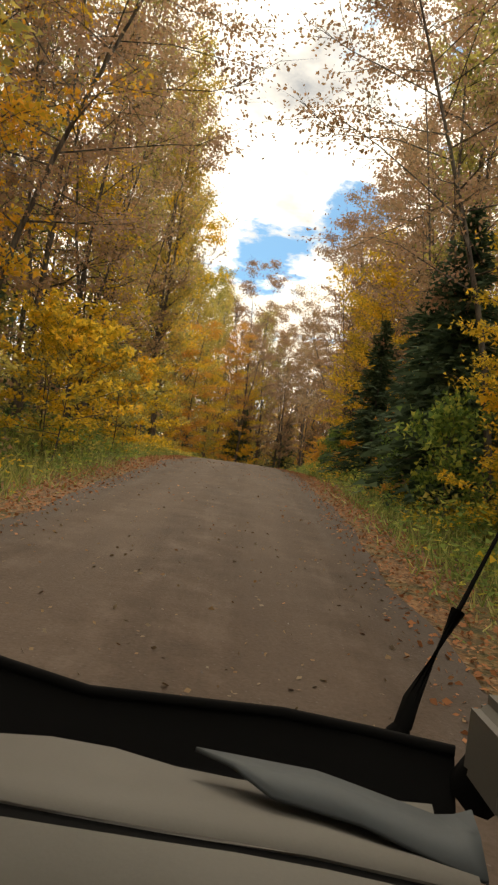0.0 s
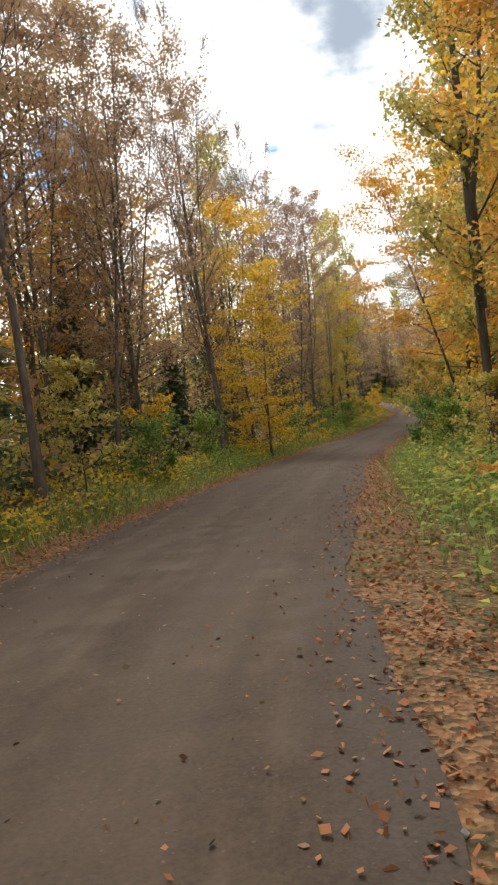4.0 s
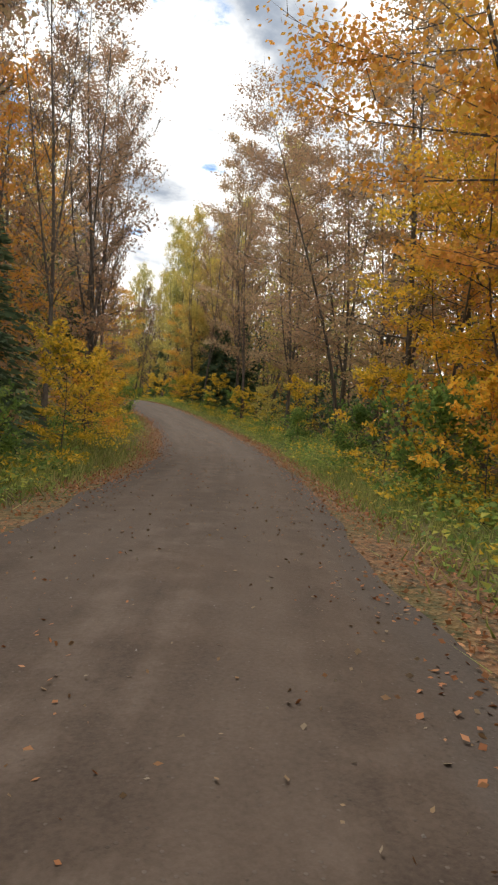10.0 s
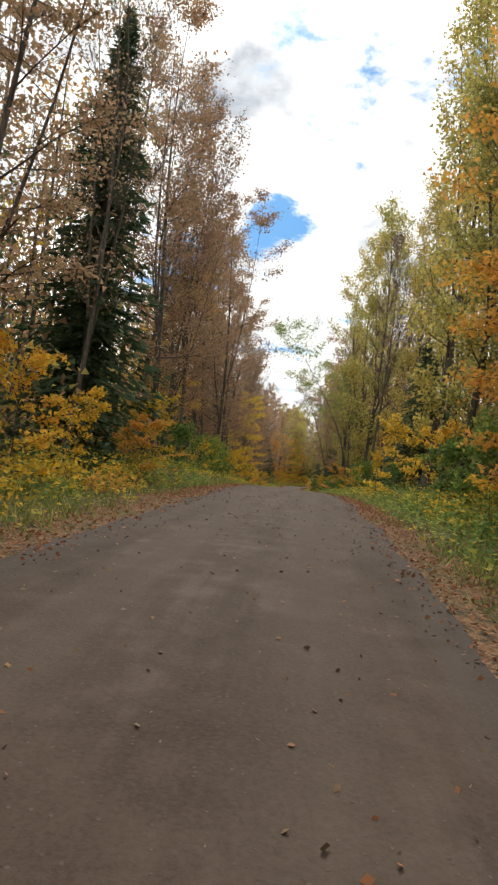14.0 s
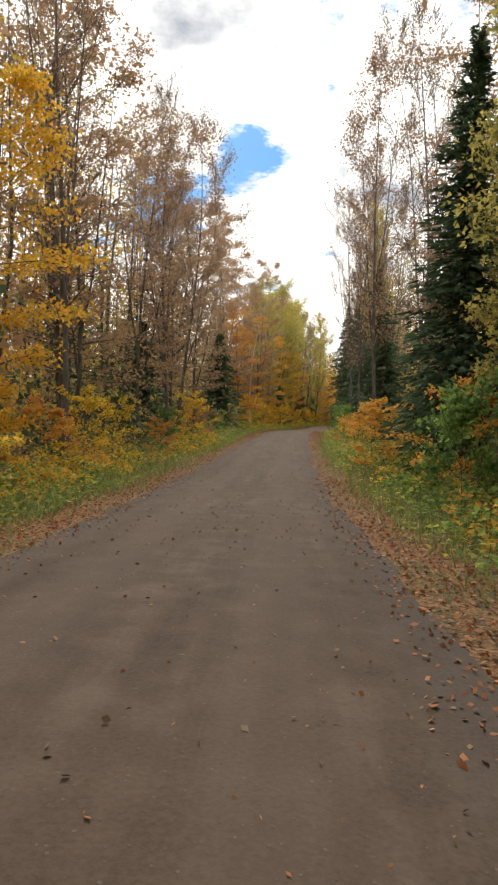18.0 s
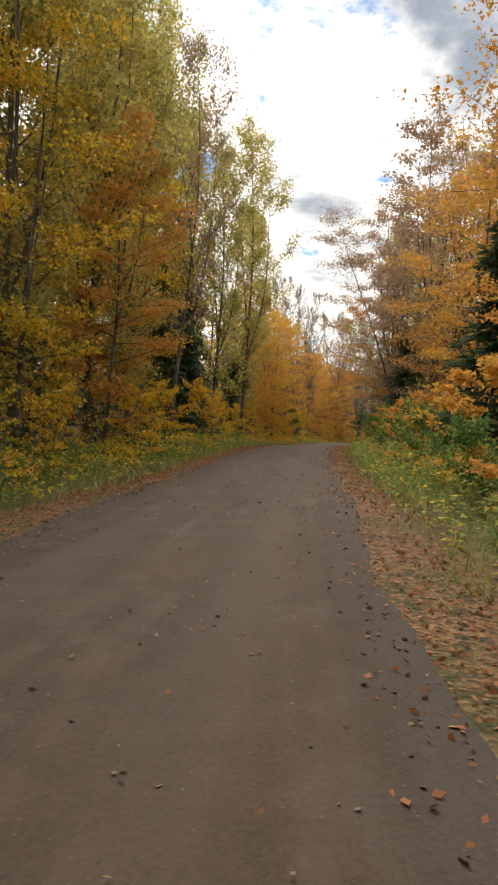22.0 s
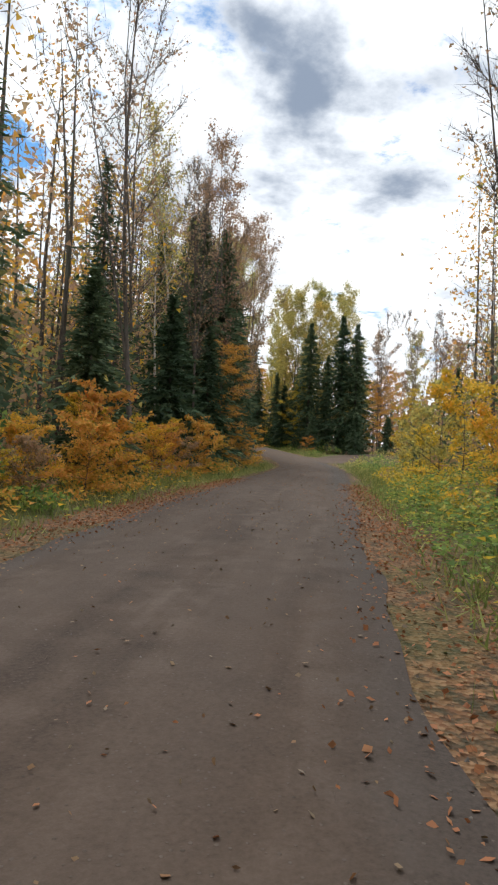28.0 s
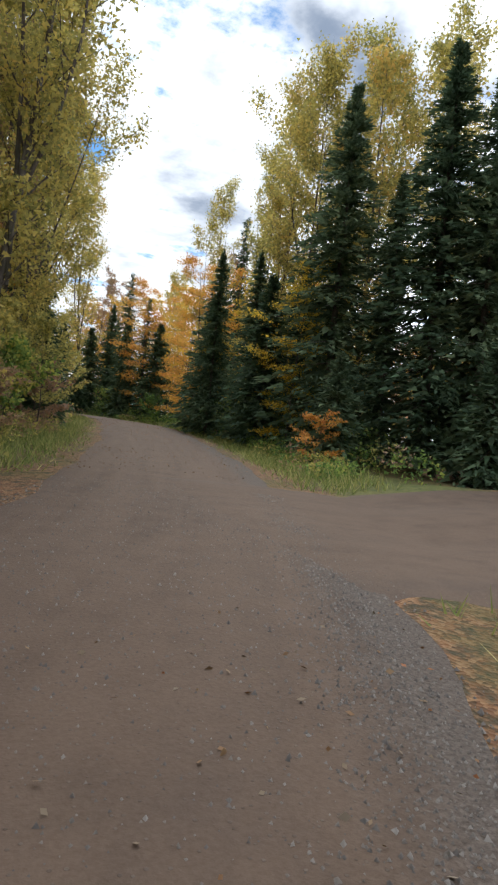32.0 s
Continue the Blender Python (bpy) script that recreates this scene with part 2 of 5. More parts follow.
def bark_material(name, dark, pale, scale):
    q = Mat(name)
    p = q.coord("Object")
    a = q.noise(p, scale, 6.0, 0.65, (1, 1, 0.22))
    b = q.noise(p, 0.7, 3.0)
    ob = q.node("ShaderNodeObjectInfo").outputs["Random"]
    col = q.mix(q.span(a, 0.35, 0.68), dark, pale)
    col = q.mix(q.math("MULTIPLY", q.span(b, 0.45, 0.7), 0.5), col, (0.10, 0.12, 0.08))
    col = q.mix(q.math("MULTIPLY", ob, 0.35), col, (0.15, 0.13, 0.11))
    q.base(col, 0.9)
    q.bump(a, 0.8, 0.03)
    return q.m


M_BARK = bark_material("grey_brown_bark", (0.055, 0.046, 0.040), (0.185, 0.158, 0.135), 9.0)
M_TWIG = bark_material("bare_twig_bark", (0.085, 0.067, 0.060), (0.20, 0.165, 0.145), 12.0)


def birch_material():
    q = Mat("white_birch_bark")
    p = q.coord("Object")
    a = q.noise(p, 5.0, 5.0, 0.6, (1, 1, 5))
    b = q.noise(p, 1.1, 3.0)
    col = q.mix(q.span(a, 0.55, 0.66), (0.58, 0.55, 0.49), (0.07, 0.06, 0.05))
    col = q.mix(q.math("MULTIPLY", q.span(b, 0.5, 0.7), 0.5), col, (0.30, 0.24, 0.19))
    q.base(col, 0.75)
    q.bump(a, 0.3, 0.01)
    return q.m


M_BIRCH = birch_material()


def dirt_material():
    q = Mat("packed_dirt_and_gravel")
    p = q.coord("World")
    v = q.attr("across")
    big = q.noise(p, 0.35, 4.0)
    mid = q.noise(p, 2.3, 5.0, 0.6)
    fine = q.noise(p, 34.0, 3.0, 0.7)
    lane = q.node("ShaderNodeCombineXYZ")
    q.link(v, lane.inputs[0])
    q.link(q.math("MULTIPLY", q.attr("ahead"), 0.07), lane.inputs[1])
    streak = q.noise(lane.outputs[0], 2.6, 5.0, 0.6)
    mid = q.math("ADD", q.math("MULTIPLY", mid, 0.5), q.math("MULTIPLY", streak, 0.5))
    col = q.ramp(mid, [(0.36, (0.044, 0.030, 0.023)), (0.5, (0.087, 0.062, 0.046)), (0.62, (0.152, 0.114, 0.090))])
    col = q.mix(q.math("MULTIPLY", q.span(big, 0.4, 0.65), 0.45), col, (0.096, 0.062, 0.041))
    av = q.math("ABSOLUTE", v)
    # wheel tracks: two smooth paler bands
    track = q.math("ABSOLUTE", q.math("SUBTRACT", av, 0.85))
    wob = q.math("MULTIPLY", q.math("SUBTRACT", big, 0.5), 0.5)
    band = q.span(q.math("ADD", track, wob), 0.10, 0.50, 0.55, 0.0)
    col = q.mix(band, col, (0.115, 0.085, 0.066))
    # grey washed gravel towards the margins
    edge = q.span(q.math("ADD", av, q.math("MULTIPLY", q.math("SUBTRACT", mid, 0.5), 1.6)), 1.45, 2.1)
    col = q.mix(q.math("MULTIPLY", edge, 0.7), col, (0.069, 0.061, 0.057))
    red = q.math("MULTIPLY", q.span(q.attr("ahead"), 512.0, 545.0), q.span(mid, 0.30, 0.62, 0.35, 0.85))
    col = q.mix(red, col, (0.162, 0.108, 0.074))
    zone = q.math("MULTIPLY", q.span(q.attr("ahead"), 518.0, 534.0), q.span(q.math("ADD", v, q.math("MULTIPLY", q.math("SUBTRACT", mid, 0.5), 1.5)), 1.3, 1.9))
    col = q.mix(q.math("MULTIPLY", zone, 0.75), col, q.ramp(fine, [(0.32, (0.040, 0.036, 0.034)), (0.68, (0.170, 0.150, 0.132))]))
    speck = q.node("ShaderNodeTexVoronoi")
    speck.inputs["Scale"].default_value = 26.0
    q.link(p, speck.inputs["Vector"])
    rnd = q.node("ShaderNodeSeparateColor")
    q.link(speck.outputs["Color"], rnd.inputs[0])
    st = q.math("MULTIPLY", q.span(speck.outputs["Distance"], 0.16, 0.26, 1.0, 0.0), q.span(rnd.outputs[0], 0.60, 0.7))
    col = q.mix(q.math("MULTIPLY", st, 0.55), col, q.mix(rnd.outputs[1], (0.056, 0.046, 0.040), (0.222, 0.188, 0.158)))
    col = q.mix(0.35, col, q.ramp(fine, [(0.3, (0.048, 0.034, 0.026)), (0.7, (0.131, 0.099, 0.079))]))
    q.base(col, 0.92)
    q.bump(q.math("ADD", q.math("MULTIPLY", fine, 0.5), q.math("ADD", mid, q.math("MULTIPLY", st, 0.4))), 0.5, 0.025)
    return q.m


M_DIRT = dirt_material()


def soil_material():
    q = Mat("forest_floor_with_leaf_litter")
    p = q.coord("World")
    big = q.noise(p, 0.5, 4.0)
    mid = q.noise(p, 5.0, 5.0, 0.65)
    vor = q.node("ShaderNodeTexVoronoi")
    vor.inputs["Scale"].default_value = 23.0
    q.link(p, vor.inputs["Vector"])
    rnd = q.node("ShaderNodeSeparateColor")
    q.link(vor.outputs["Color"], rnd.inputs[0])
    leaf = q.ramp(rnd.outputs[0], [(0.1, (0.10, 0.060, 0.036)), (0.35, (0.185, 0.092, 0.047)), (0.6, (0.24, 0.125, 0.060)), (0.85, (0.30, 0.18, 0.095))])
    soil = q.ramp(mid, [(0.3, (0.06, 0.05, 0.03)), (0.7, (0.13, 0.10, 0.06))])
    moss = q.ramp(mid, [(0.3, (0.05, 0.07, 0.02)), (0.7, (0.11, 0.12, 0.04))])
    col = q.mix(q.span(mid, 0.35, 0.55), soil, leaf)
    off = q.math("ADD", q.math("ABSOLUTE", q.attr("across")), q.math("MULTIPLY", q.math("SUBTRACT", mid, 0.5), 2.0))
    band = q.math("MULTIPLY", q.span(off, 3.3, 4.1), q.span(off, 6.0, 9.0, 1.0, 0.0))
    col = q.mix(q.math("MULTIPLY", q.span(big, 0.45, 0.62), 0.45), col, moss)
    col = q.mix(q.math("MULTIPLY", band, 0.75), col, q.ramp(mid, [(0.3, (0.08, 0.10, 0.03)), (0.7, (0.16, 0.19, 0.05))]))
    q.base(col, 0.95)
    q.bump(q.math("ADD", vor.outputs["Distance"], mid), 0.6, 0.05)
    return q.m


M_SOIL = soil_material()


def stone_material():
    q = Mat("grey_gravel_stones")
    r = q.node("ShaderNodeNewGeometry").outputs["Random Per Island"]
    n = q.noise(q.coord("World"), 40.0, 3.0)
    col = q.ramp(r, [(0.0, (0.082, 0.075, 0.071)), (0.35, (0.136, 0.122, 0.112)), (0.7, (0.184, 0.160, 0.139)), (1.0, (0.258, 0.238, 0.218))])
    q.base(q.mix(q.math("MULTIPLY", n, 0.4), col, (0.082, 0.068, 0.058)), 0.85)
    q.bump(n, 0.5, 0.01)
    return q.m


M_STONE = stone_material()

# ================= plan of the road =================
# middle of the road: x, y, z of the surface
MIDDLE = (
    (-1.5, -40.0, -1.6), (-0.9, -20.0, -0.9),
    (-0.5, 0.02, 0.0), (-0.42, 20.54, 1.26), (-0.28, 40.5, 1.31), (3.25, 60.09, 0.03),
    (12.65, 78.44, -0.67), (24.3, 95.23, -1.1), (37.03, 110.65, -1.02), (49.02, 126.75, -0.88),
    (59.6, 142.95, -0.8), (68.93, 160.98, -0.47), (75.33, 179.81, 0.68), (79.39, 198.93, 2.27),
    (83.46, 219.06, 3.15), (86.79, 238.65, 3.08), (89.91, 258.05, 2.88), (93.34, 277.43, 2.63),
    (96.91, 297.34, 2.52), (101.16, 317.66, 3.14), (105.84, 336.37, 3.77), (111.52, 356.29, 3.82),
    (117.58, 375.06, 4.2), (124.39, 393.87, 4.68), (132.31, 412.51, 4.66), (141.0, 430.01, 4.68),
    (151.26, 447.79, 4.21), (162.15, 464.06, 3.98), (173.85, 480.82, 4.09), (185.41, 496.9, 4.05),
    (192.3, 507.6, 4.1), (196.2, 516.7, 4.5), (199.4, 528.2, 5.1), (202.2, 542.2, 5.8),
    (203.4, 553.2, 6.2), (200.4, 562.2, 6.5), (192.0, 568.6, 6.7), (178.0, 571.0, 6.9), (158.0, 570.0, 7.0), (138.0, 568.0, 7.0),
)
SIDE = ((195.8, 515.8), (204.2, 515.4), (215.2, 512.7), (233.2, 507.2), (263.2, 499.2))
SIDE_HALF = (4.2, 3.5, 2.9, 2.5, 2.2)


def spline(points, step):
    """Points of a smooth line through the given ones, about step metres apart."""
    p = np.array(points, float)
    p = np.vstack([2 * p[0] - p[1], p, 2 * p[-1] - p[-2]])
    out = []
    for i in range(1, len(p) - 2):
        n = max(2, int(np.linalg.norm(p[i + 1] - p[i]) / step))
        u = np.linspace(0, 1, n, endpoint=False)[:, None]
        a, b, c, d = p[i - 1], p[i], p[i + 1], p[i + 2]
        out.append(0.5 * (2 * b + (c - a) * u + (2 * a - 5 * b + 4 * c - d) * u ** 2 + (3 * b - a - 3 * c + d) * u ** 3))
    out.append(p[-2][None])
    return np.vstack(out)


MID = spline(MIDDLE, 1.0)
MID_T = np.gradient(MID[:, :2], axis=0)
MID_T /= np.linalg.norm(MID_T, axis=1)[:, None]
MID_R = np.stack([MID_T[:, 1], -MID_T[:, 0]], 1)
MID_S = np.r_[0, np.cumsum(np.linalg.norm(np.diff(MID[:, :2], axis=0), axis=1))]
MID_S -= MID_S[np.argmin(np.linalg.norm(MID[:, :2], axis=1))]
SIDE_P = spline([(*p, h) for p, h in zip(SIDE, SIDE_HALF)], 1.0)


def wave(x, y):
    """A gentle unevenness of the ground."""
    return (np.sin(x * 0.31 + 1.3 * np.sin(y * 0.17)) * np.cos(y * 0.27 + 0.9 * np.sin(x * 0.21)) * 0.6
            + np.sin(x * 0.83 + y * 0.61) * np.cos(y * 0.93 - x * 0.4) * 0.25)


def along(xy):
    """Arc length and offset (positive to the right) of points from the road's middle, and the surface's height there."""
    xy = np.asarray(xy, float).reshape(-1, 2)
    s, v, z = np.empty(len(xy)), np.empty(len(xy)), np.empty(len(xy))
    for k in range(0, len(xy), 4000):
        q = xy[k:k + 4000]
        i = ((MID[None, :, :2] - q[:, None]) ** 2).sum(2).argmin(1)
        r = q - MID[i, :2]
        f = (r * MID_T[i]).sum(1)
        s[k:k + 4000] = MID_S[i] + f
        v[k:k + 4000] = (r * MID_R[i]).sum(1)
        z[k:k + 4000] = np.interp(MID_S[i] + f, MID_S, MID[:, 2])
    return s, v, z


def side_gap(xy):
    """How far points lie outside the side road (negative: on it)."""
    xy = np.asarray(xy, float).reshape(-1, 2)
    d = np.sqrt(((SIDE_P[None, :, :2] - xy[:, None]) ** 2).sum(2)) - SIDE_P[None, :, 2]
    return d.min(1)


def lift(v, x, y):
    """Height of the ground over the road's level, by the offset from its middle."""
    a = np.abs(v)
    crown = 0.05 * np.clip(1 - (a / 2.2) ** 2, 0, 1)
    ditch = -0.10 * np.exp(-((a - 3.6) / 0.8) ** 2)
    bank = 0.22 * np.clip((a - 4.2) / 3.0, 0, 1)
    return crown + ditch + bank + wave(x, y) * np.clip((a - 3.2) / 9, 0, 0.75) + wave(3 * x, 3 * y) * 0.012


def surface(xy):
    xy = np.asarray(xy, float).reshape(-1, 2)
    s, v, z = along(xy)
    return z + lift(v, xy[:, 0], xy[:, 1])


# ================= mesh helpers =================


def raw_mesh(name, verts, faces, material, smooth=False):
    """A mesh from arrays: verts n x 3, faces m x 3 or m x 4 (or a list of such arrays)."""
    groups = [np.asarray(f, np.int32) for f in (faces if isinstance(faces, list) else [faces]) if len(f)]
    me = bpy.data.meshes.new(name)
    me.vertices.add(len(verts))
    me.vertices.foreach_set("co", np.asarray(verts, np.float32).ravel())
    loops = np.concatenate([g.ravel() for g in groups])
    sizes = np.concatenate([np.full(len(g), g.shape[1], np.int32) for g in groups])
    me.loops.add(len(loops))
    me.loops.foreach_set("vertex_index", loops)
    me.polygons.add(len(sizes))
    me.polygons.foreach_set("loop_start", np.r_[0, np.cumsum(sizes)[:-1]].astype(np.int32))
    if smooth:
        me.polygons.foreach_set("use_smooth", np.ones(len(sizes), bool))
    me.materials.append(material)
    me.update(calc_edges=True)
    return me


class Build:
    """Gathers verts and quads of many small pieces."""

    def __init__(self):
        self.v, self.f, self.n = [], [], 0

    def add(self, v, f):
        self.v.append(np.asarray(v, float))
        self.f.append(np.asarray(f, np.int32) + self.n)
        self.n += len(v)

    def tube(self, pts, radii, sides):
        p = np.asarray(pts, float)
        r = np.asarray(radii, float)
        d = np.gradient(p, axis=0)
        d /= np.linalg.norm(d, axis=1)[:, None] + 1e-9
        ref = np.where(np.abs(d[:, 2:3]) > 0.9, [[1.0, 0, 0]], [[0, 0, 1.0]])
        a = np.cross(d, ref)
        a /= np.linalg.norm(a, axis=1)[:, None] + 1e-9
        b = np.cross(d, a)
        w = np.arange(sides) * 2 * np.pi / sides
        v = p[:, None] + r[:, None, None] * (a[:, None] * np.cos(w)[None, :, None] + b[:, None] * np.sin(w)[None, :, None])
        k = len(p)
        i = (np.arange(k - 1)[:, None] * sides + np.arange(sides)[None]).ravel()
        j = (np.arange(k - 1)[:, None] * sides + (np.arange(sides) + 1)[None] % sides).ravel()
        self.add(v.reshape(-1, 3), np.stack([i, j, j + sides, i + sides], 1))

    def mesh(self, name, material, smooth=False):
        return raw_mesh(name, np.vstack(self.v), np.vstack(self.f), material, smooth)


def leaf_quads(p, long_dir, normal, length, width, bend=0.25):
    """Pointed leaves: verts and quads."""
    n = len(p)
    a = long_dir / (np.linalg.norm(long_dir, axis=1)[:, None] + 1e-9)
    b = np.cross(normal, a)
    b /= np.linalg.norm(b, axis=1)[:, None] + 1e-9
    c = np.cross(a, b)
    length = np.broadcast_to(length, n)[:, None]
    width = np.broadcast_to(width, n)[:, None]
    v = np.stack([p, p + a * length * 0.45 + b * width * 0.5 - c * length * bend * 0.4, p + a * length - c * length * bend,
                  p + a * length * 0.45 - b * width * 0.5 - c * length * bend * 0.4], 1)
    return v.reshape(-1, 3), np.arange(n * 4).reshape(-1, 4)


def leaf_tris(p, long_dir, normal, length, width):
    """Small pointed leaves, one triangle each."""
    n = len(p)
    a = long_dir / (np.linalg.norm(long_dir, axis=1)[:, None] + 1e-9)
    b = np.cross(normal, a)
    b /= np.linalg.norm(b, axis=1)[:, None] + 1e-9
    length = np.broadcast_to(length, n)[:, None]
    width = np.broadcast_to(width, n)[:, None]
    v = np.stack([p - b * width * 0.5, p + b * width * 0.5, p + a * length], 1)
    return v.reshape(-1, 3), np.arange(n * 3).reshape(-1, 3)


def part(name, me, parent, label=""):
    ob = new(name, me)
    ob.parent = parent
    return tagged(ob, label)


def thing(name, label, category, group="", kind=""):
    return tagged(new(name), label, category, group, kind)


# ================= ground, verge and road =================


def ribbon(name, offsets, step, material, label, over=0.0, s0=-38.0, s1=640.0, edge=0.0, dive=None):
    """A strip along the road between offsets from its middle."""
    ss = np.arange(s0, min(s1, MID_S[-1] - 1), step)
    c = np.stack([np.interp(ss, MID_S, MID[:, k]) for k in range(3)], 1)
    rr = np.stack([np.interp(ss, MID_S, MID_R[:, k]) for k in range(2)], 1)
    rr /= np.linalg.norm(rr, axis=1)[:, None]
    off = np.broadcast_to(np.asarray(offsets, float)[None], (len(ss), len(offsets))).copy()
    if edge:
        wob = np.sin(ss * 0.7) * np.sin(ss * 0.23 + 1) + 0.6 * np.sin(ss * 1.9 + 2) * np.sin(ss * 0.61)
        off[:, 0] += edge * wob
        off[:, -1] += edge * wob[::-1]
    xy = c[:, None, :2] + rr[:, None] * off[:, :, None]
    z = c[:, 2][:, None] + lift(off, xy[..., 0], xy[..., 1]) + over
    if dive is not None:
        z[:, dive] -= 1.2
    v = np.concatenate([xy, z[..., None]], 2).reshape(-1, 3)
    n, k = off.shape
    i = (np.arange(n - 1)[:, None] * k + np.arange(k - 1)[None]).ravel()
    me = raw_mesh(name, v, np.stack([i, i + 1, i + k + 1, i + k], 1), material, True)
    at = me.attributes.new("across", "FLOAT", "POINT")
    at.data.foreach_set("value", off.ravel().astype(np.float32))
    at = me.attributes.new("ahead", "FLOAT", "POINT")
    at.data.foreach_set("value", np.repeat(ss, k).astype(np.float32))
    return tagged(new(name, me), label, name.split("_")[0], "", "structure")


ribbon("road", np.linspace(-2.12, 2.12, 17), 0.5, M_DIRT, "brown packed dirt forest road with scattered leaves", over=0.012, edge=0.12)
VERGE = np.r_[1.6, 2.2, 2.6, 3.0, 3.4, 3.8, 4.2, 4.8, 5.5, 6.5, 7.7, 9.0, 10.2]
ribbon("verge_right", VERGE, 1.0, M_SOIL, "leaf-strewn grassy verge beside the dirt road", over=-0.004, dive=-1)
ribbon("verge_left", -VERGE[::-1], 1.0, M_SOIL, "leaf-strewn grassy verge beside the dirt road", over=-0.004, dive=0)


def ground_sheet():
    xs = np.r_[-3000, -900, -300, np.arange(-120, 330, 4.0), 520, 1100, 3200]
    ys = np.r_[-3000, -900, -300, np.arange(-110, 700, 4.0), 900, 1500, 3600]
    X, Y = np.meshgrid(xs, ys)
    xy = np.stack([X.ravel(), Y.ravel()], 1)
    s, v, z = along(xy)
    a = np.abs(v)
    zz = z + lift(v, xy[:, 0], xy[:, 1])
    zz -= np.clip((12.0 - a) / 3.0, 0, 1) * 1.0
    far = np.clip((a - 90) / 300, 0, 1)
    zz = zz * (1 - far) + 3.0 * far
    k = len(xs)
    i = (np.arange(len(ys) - 1)[:, None] * k + np.arange(k - 1)[None]).ravel()
    me = raw_mesh("ground", np.c_[xy, zz], np.stack([i, i + 1, i + k + 1, i + k], 1), M_SOIL, True)
    return tagged(new("ground", me), "forest floor covered with fallen brown leaves", "ground", "", "structure")


ground_sheet()


def side_road():
    d = np.gradient(SIDE_P[:, :2], axis=0)
    d /= np.linalg.norm(d, axis=1)[:, None]
    r = np.stack([d[:, 1], -d[:, 0]], 1)
    k = 21
    off = SIDE_P[:, 2:3] * np.linspace(-1, 1, k)[None] + 0.25 * np.sin(np.arange(len(SIDE_P)) * 1.1)[:, None] * np.array([1] + [0] * (k - 2) + [1])[None]
    xy = SIDE_P[:, None, :2] + r[:, None] * off[..., None]
    z = surface(xy.reshape(-1, 2)) + 0.022 - 0.06 * np.tile(np.abs(np.linspace(-1, 1, k)) > 0.97, len(SIDE_P)) - 0.08 * np.repeat(np.arange(len(SIDE_P)) == 0, k)
    n = len(SIDE_P)
    i = (np.arange(n - 1)[:, None] * k + np.arange(k - 1)[None]).ravel()
    me = raw_mesh("side_road", np.c_[xy.reshape(-1, 2), z], np.stack([i, i + 1, i + k + 1, i + k], 1), M_DIRT, True)
    at = me.attributes.new("across", "FLOAT", "POINT")
    at.data.foreach_set("value", (-np.abs(off) * 0.6).ravel().astype(np.float32))
    at = me.attributes.new("ahead", "FLOAT", "POINT")
    at.data.foreach_set("value", np.repeat(545.0 + np.arange(n), k).astype(np.float32))
    tagged(new("side_road", me), "reddish dirt track joining the forest road", "road", "", "structure")


side_road()

# ================= trees =================


def unit(v):
    return v / (np.linalg.norm(v, axis=-1, keepdims=True) + 1e-9)


